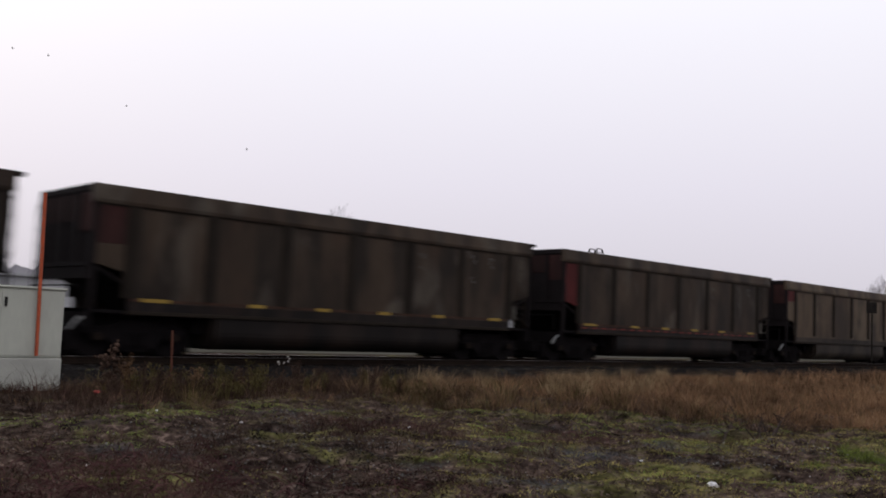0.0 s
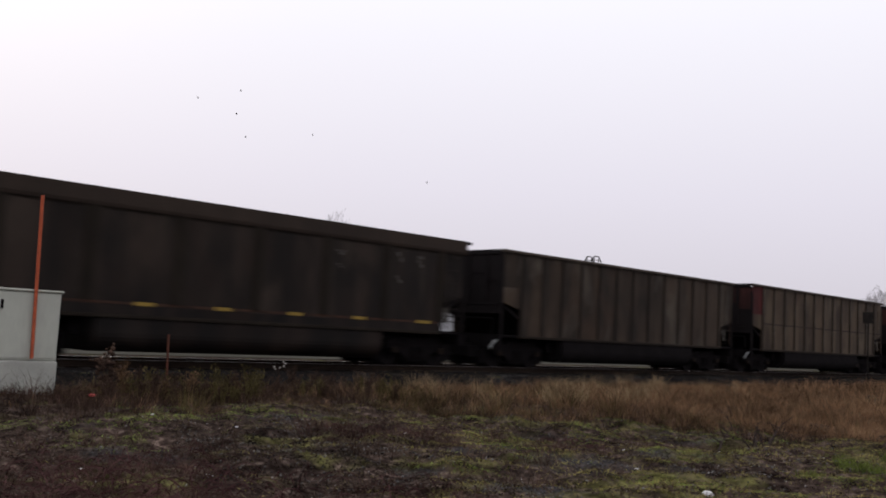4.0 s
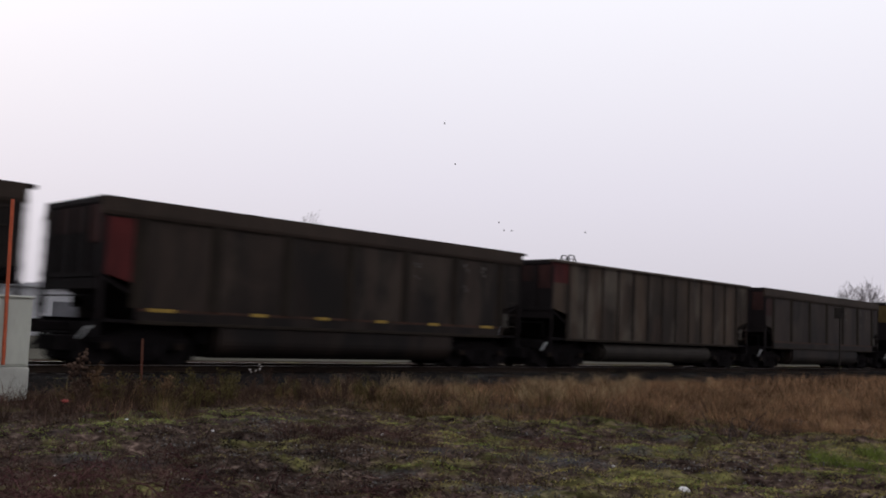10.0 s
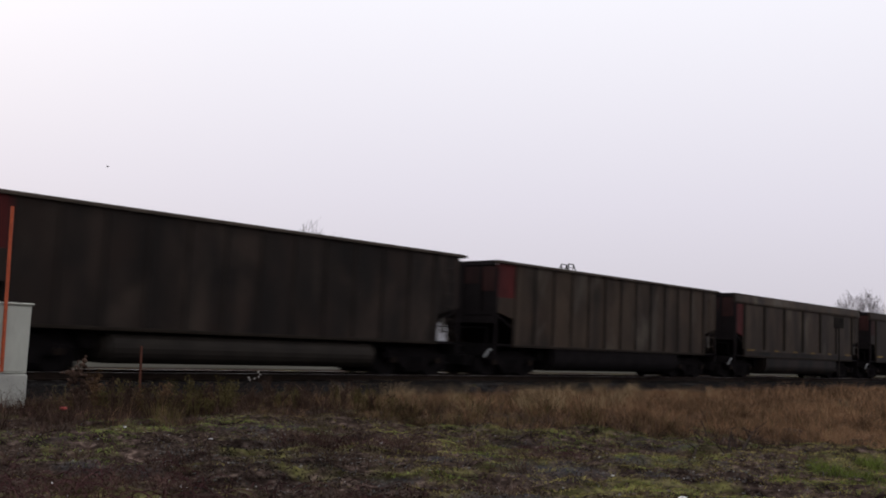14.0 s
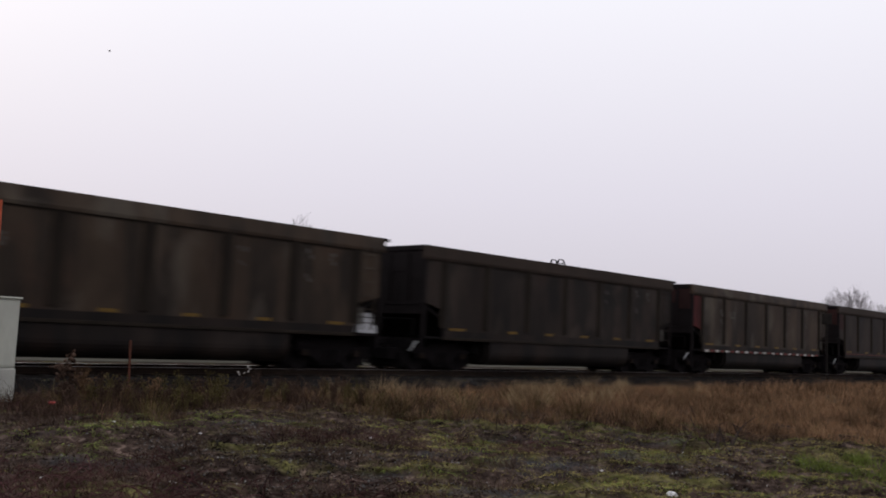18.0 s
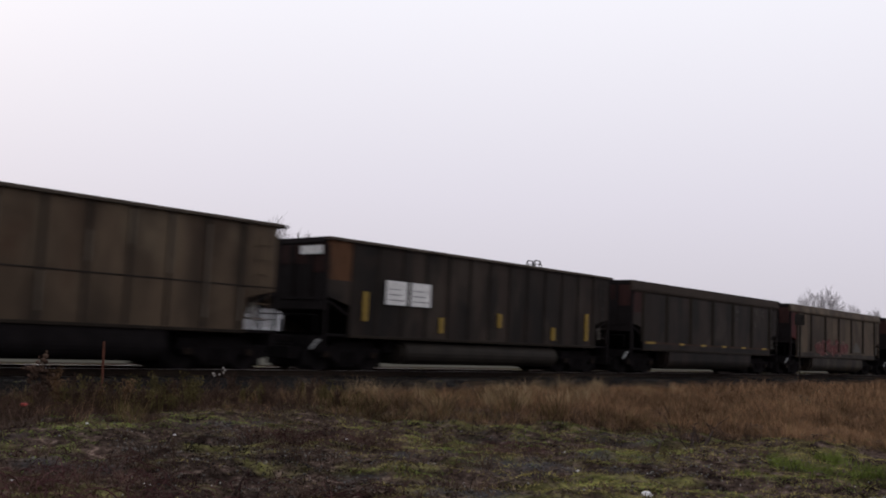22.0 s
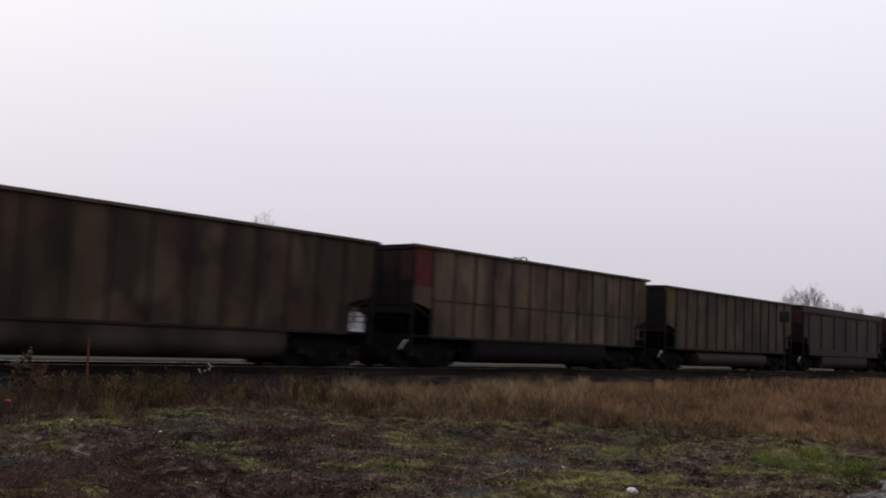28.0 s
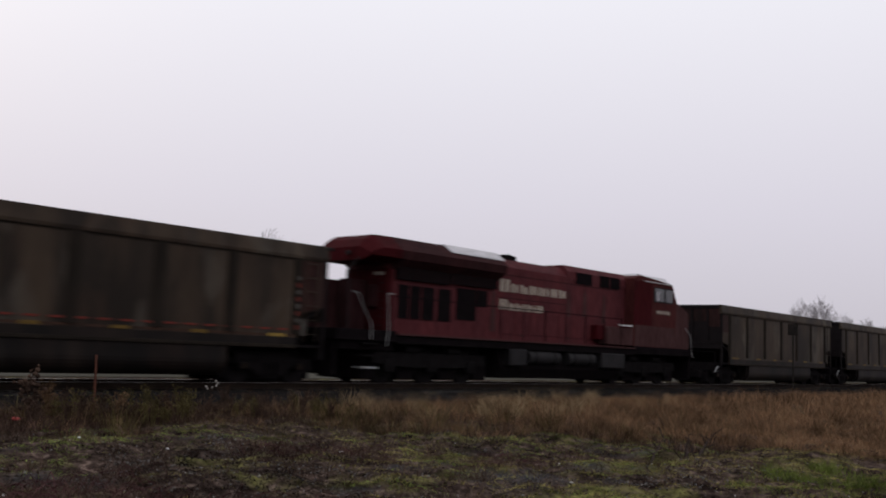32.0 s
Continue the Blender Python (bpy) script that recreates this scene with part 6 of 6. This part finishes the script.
def weed(at, high, seed, mat=BRAMBLE, label="dry branching weed stalk", bud=0.016):
    r = random.Random(seed)
    bm = bmesh.new()
    for k in range(6):
        p = Vector((r.uniform(-0.05, 0.05), r.uniform(-0.05, 0.05), -0.03))
        d = Vector((r.uniform(-0.2, 0.2), r.uniform(-0.2, 0.2), 1)) * high * r.uniform(0.7, 1)
        rod(bm, p, p + d, 0.008, 0.004, 4)
        for i in range(9):
            q = p + d * r.uniform(0.35, 1)
            s = Vector((r.uniform(-1, 1), r.uniform(-1, 1), r.uniform(0.2, 1))) * high * 0.16
            rod(bm, q, q + s, 0.005, 0.003, 3)
            bmesh.ops.create_icosphere(bm, subdivisions=1, radius=bud * r.uniform(0.5, 1.2), matrix=Matrix.Translation(q + s))
    ob = part("weed", bm, mat)
    ob.location = (at[0], at[1], float(ground_height(np.array(at[0]), np.array(at[1]))))
    tagged(ob, label, "weed", "weeds along the line")


def fluffy_weed(at, high):
    r = random.Random(5)
    w = tagged(new("weed"), "thin weed stalk with white fluffy seed heads", "weed", "weeds along the line")
    w.location = (at[0], at[1], float(ground_height(np.array(at[0]), np.array(at[1]))))
    part("stalk", rods(((0, 0, -0.03), (0.02, 0, high * 0.8), 0.007, 0.005), ((0.02, 0, high * 0.6), (-0.07, 0.02, high * 0.86), 0.004), ((0.02, 0, high * 0.7), (0.08, -0.04, high), 0.004), n=5), BRAMBLE, w)
    for x, z in ((-0.07, 0.84), (-0.05, 0.78), (0.02, 0.82), (0.07, 0.99), (0.10, 0.93), (0.08, 0.87)):
        bm = bmesh.new()
        bmesh.ops.create_icosphere(bm, subdivisions=1, radius=0.021)
        for v in bm.verts:
            v.co *= r.uniform(0.6, 1.4)
        part("seed_head", bm, SEED, w, "white fluffy seed head").location = (x, -x * 0.8, z * high)


fluffy_weed((10.66, 15.6), 0.76)
weed((7.15, 15.6), 0.95, 2, BRAMBLE, "tall dark dry weed stalk with a shaggy head", 0.04)
weed((7.9, 14.6), 0.6, 3, BRAMBLE, "dry branching weed stalk", 0.02)
for i in range(16):
    wy = rng.uniform(14.9, 15.9)
    weed((wy * math.tan(radians(rng.uniform(24, 34))), wy), rng.uniform(0.4, 0.66), 80 + i, (BRAMBLE, DULL_WEED, RUST_GRASS)[i % 3], "bushy dry weed among the dead grass", 0.02)
for i in range(46):
    wx = rng.uniform(7.2, 14)
    weed((wx, rng.uniform(14.4, 16.8)), rng.uniform(0.3, 0.7) * (1.1 if wx < 10 else 0.9), 20 + i, DULL_WEED if i % 3 == 1 else BRAMBLE)


# ---- birds ----
def bird():
    b = tagged(new("bird"), "small dark bird flying over the line", "bird", "flock of birds")
    bm = bmesh.new()
    bmesh.ops.create_uvsphere(bm, u_segments=8, v_segments=6, radius=0.03)
    for v in bm.verts:
        v.co.x *= 2.0
    part("body", bm, BIRD, b)
    for s in (-1, 1):
        part("wing", prism([(-0.03, 0), (0.035, 0), (0.01, s * 0.15), (-0.03, s * 0.13)], 0.0, 0.01, "z"), BIRD, b).rotation_euler = (radians(s * 24), 0, 0)
    return b


FLOCK = []


def fly(*rows):
    """A bird on its way: seconds and place over the line."""
    FLOCK.append((bird(), [(t, pose(x, y, z, 0, 0, -35)) for t, x, y, z in rows]))


fly((0, 30.8, 50.4, 11.5), (1, 33.1, 47.9, 10.7), (2, 35.9, 45.9, 10.1), (3, 38.9, 43.6, 9.5), (6, 40.6, 42.5, 13.1), (7, 43.2, 40.3, 11.7), (8, 44.4, 39.5, 8.9), (9, 46.4, 37.3, 8.4), (10, 48.3, 34.9, 7.8), (11, 50.5, 31.0, 4.0), (32, 57.0, 30.0, 1.2))
fly((0, 24.2, 53.5, 13.4), (6, 37.2, 45.8, 11.9), (7, 38.6, 45.0, 10.6), (9, 43.8, 40.4, 8.6), (10, 45.1, 39.0, 7.8), (11, 45.7, 38.1, 8.7), (12.2, 49.0, 34.0, 2.5), (32, 56.0, 31.0, 1.0))
fly((0, 19.8, 54.7, 15.7), (6, 35.9, 46.8, 12.0), (7, 38.2, 44.8, 12.5), (9, 42.2, 41.6, 10.3), (10, 44.8, 39.2, 8.3), (11, 44.2, 39.8, 9.0), (12.2, 47.0, 37.0, 2.5), (32, 55.0, 33.0, 1.4))
fly((0, 18.0, 55.3, 15.8), (6, 35.1, 46.9, 14.1), (7, 37.5, 45.2, 13.2), (9, 43.3, 40.6, 10.1), (10, 45.4, 38.6, 7.8), (11, 43.5, 40.8, 8.1), (12.1, 46.0, 39.0, 2.2), (32, 54.0, 35.0, 1.0))
fly((0, 10.7, 57.2, 15.8), (6, 34.3, 47.4, 14.3), (7, 36.8, 45.4, 14.6), (9, 40.0, 42.7, 14.4), (10, 41.5, 41.2, 14.4), (11, 44.6, 39.0, 10.8), (12.4, 49.0, 35.0, 2.0), (32, 57.0, 33.0, 1.2))
fly((0, 7.2, 58.0, 14.5), (6, 34.4, 47.5, 13.7), (7, 34.6, 46.5, 16.5), (8, 36.8, 44.8, 16.3), (9, 39.2, 43.0, 15.7), (10, 42.4, 41.0, 11.9), (11, 43.5, 40.8, 8.4), (12.0, 45.0, 40.0, 2.0), (32, 52.0, 38.0, 1.0))
fly((0, -1.6, 59.9, 1.0), (11.5, 16.3, 57.6, 5.3), (13, 21.5, 55.2, 10.5), (14, 25.2, 53.6, 10.7), (14.5, 28.3, 52.0, 10.9), (15.5, 36.8, 47.2, 5.5), (17, 46.2, 38.3, 1.2), (32, 60.0, 40.0, 1.0))
fly((0, -11.9, 56.6, 16.9), (17.5, 20.2, 52.9, 21.0), (18, 24.8, 52.3, 17.1), (18.5, 27.9, 50.7, 16.8), (19, 31.4, 49.0, 15.7), (20.9, 43.3, 40.7, 9.5), (21.7, 46.2, 37.8, 7.5), (22.6, 48.5, 35.2, 3.6), (23.5, 51.5, 30.4, 5.5), (24, 51.2, 30.9, 6.4), (24.7, 50.1, 32.5, 6.5), (25.4, 48.6, 34.8, 6.2), (26.3, 45.4, 39.2, 2.7), (32, 31.7, 50.9, 1.0))


# ---- sleepers, the nearest singly ----
def sleeper_mesh():
    return boxes((-0.11, 0.11, -1.3, 1.3, -0.17, 0.0), bevel=0.01)


bed = tagged(new("sleepers"), "dark creosoted timber sleepers under the rails", "sleepers")
bed.location = (0, MID_Y, -0.168)
for i in range(150):
    piece("sleeper", "sleeper", sleeper_mesh, TIE, bed, (-8 + 0.54 * i, 0, 0))


def motions():
    last = 32.0

    def run(t):
        """Way covered by the train: steady, with a short slackening near the end."""
        return SPEED * t - float(np.interp(t, [0, 25, 28, 29, 32], [0, 0, 0.25, 1.0, 1.0]))

    for ob, x in TRAIN:
        walk(ob, [(t, pose(x - run(t), SIDE_Y, 0.004)) for t in (0.0, 25.0, 28.0, 29.0, last)])
        for curve in ob.animation_data.action.layers[0].strips[0].channelbag(ob.animation_data.action_slot).fcurves:
            for key in curve.keyframe_points:
                key.interpolation = "LINEAR"
    # wheels roll: less than a quarter turn from row to row; alike wheels share the turning
    for (kind, dx), sets in WHEELS.items():
        r = 0.457 if kind == "wagon" else 0.533
        n = int(last * FPS)
        walk(sets[0], [(i / FPS, pose(dx, 0, r, 0, -math.degrees(run(i / FPS) / r) % 360, 0)) for i in range(n + 1)])
        for w in sets[1:]:
            w.rotation_mode = "QUATERNION"
            w.animation_data_create()
            w.animation_data.action = sets[0].animation_data.action
            w.animation_data.action_slot = sets[0].animation_data.action_slot
    for ob, rows in FLOCK:
        walk(ob, rows)


motions()
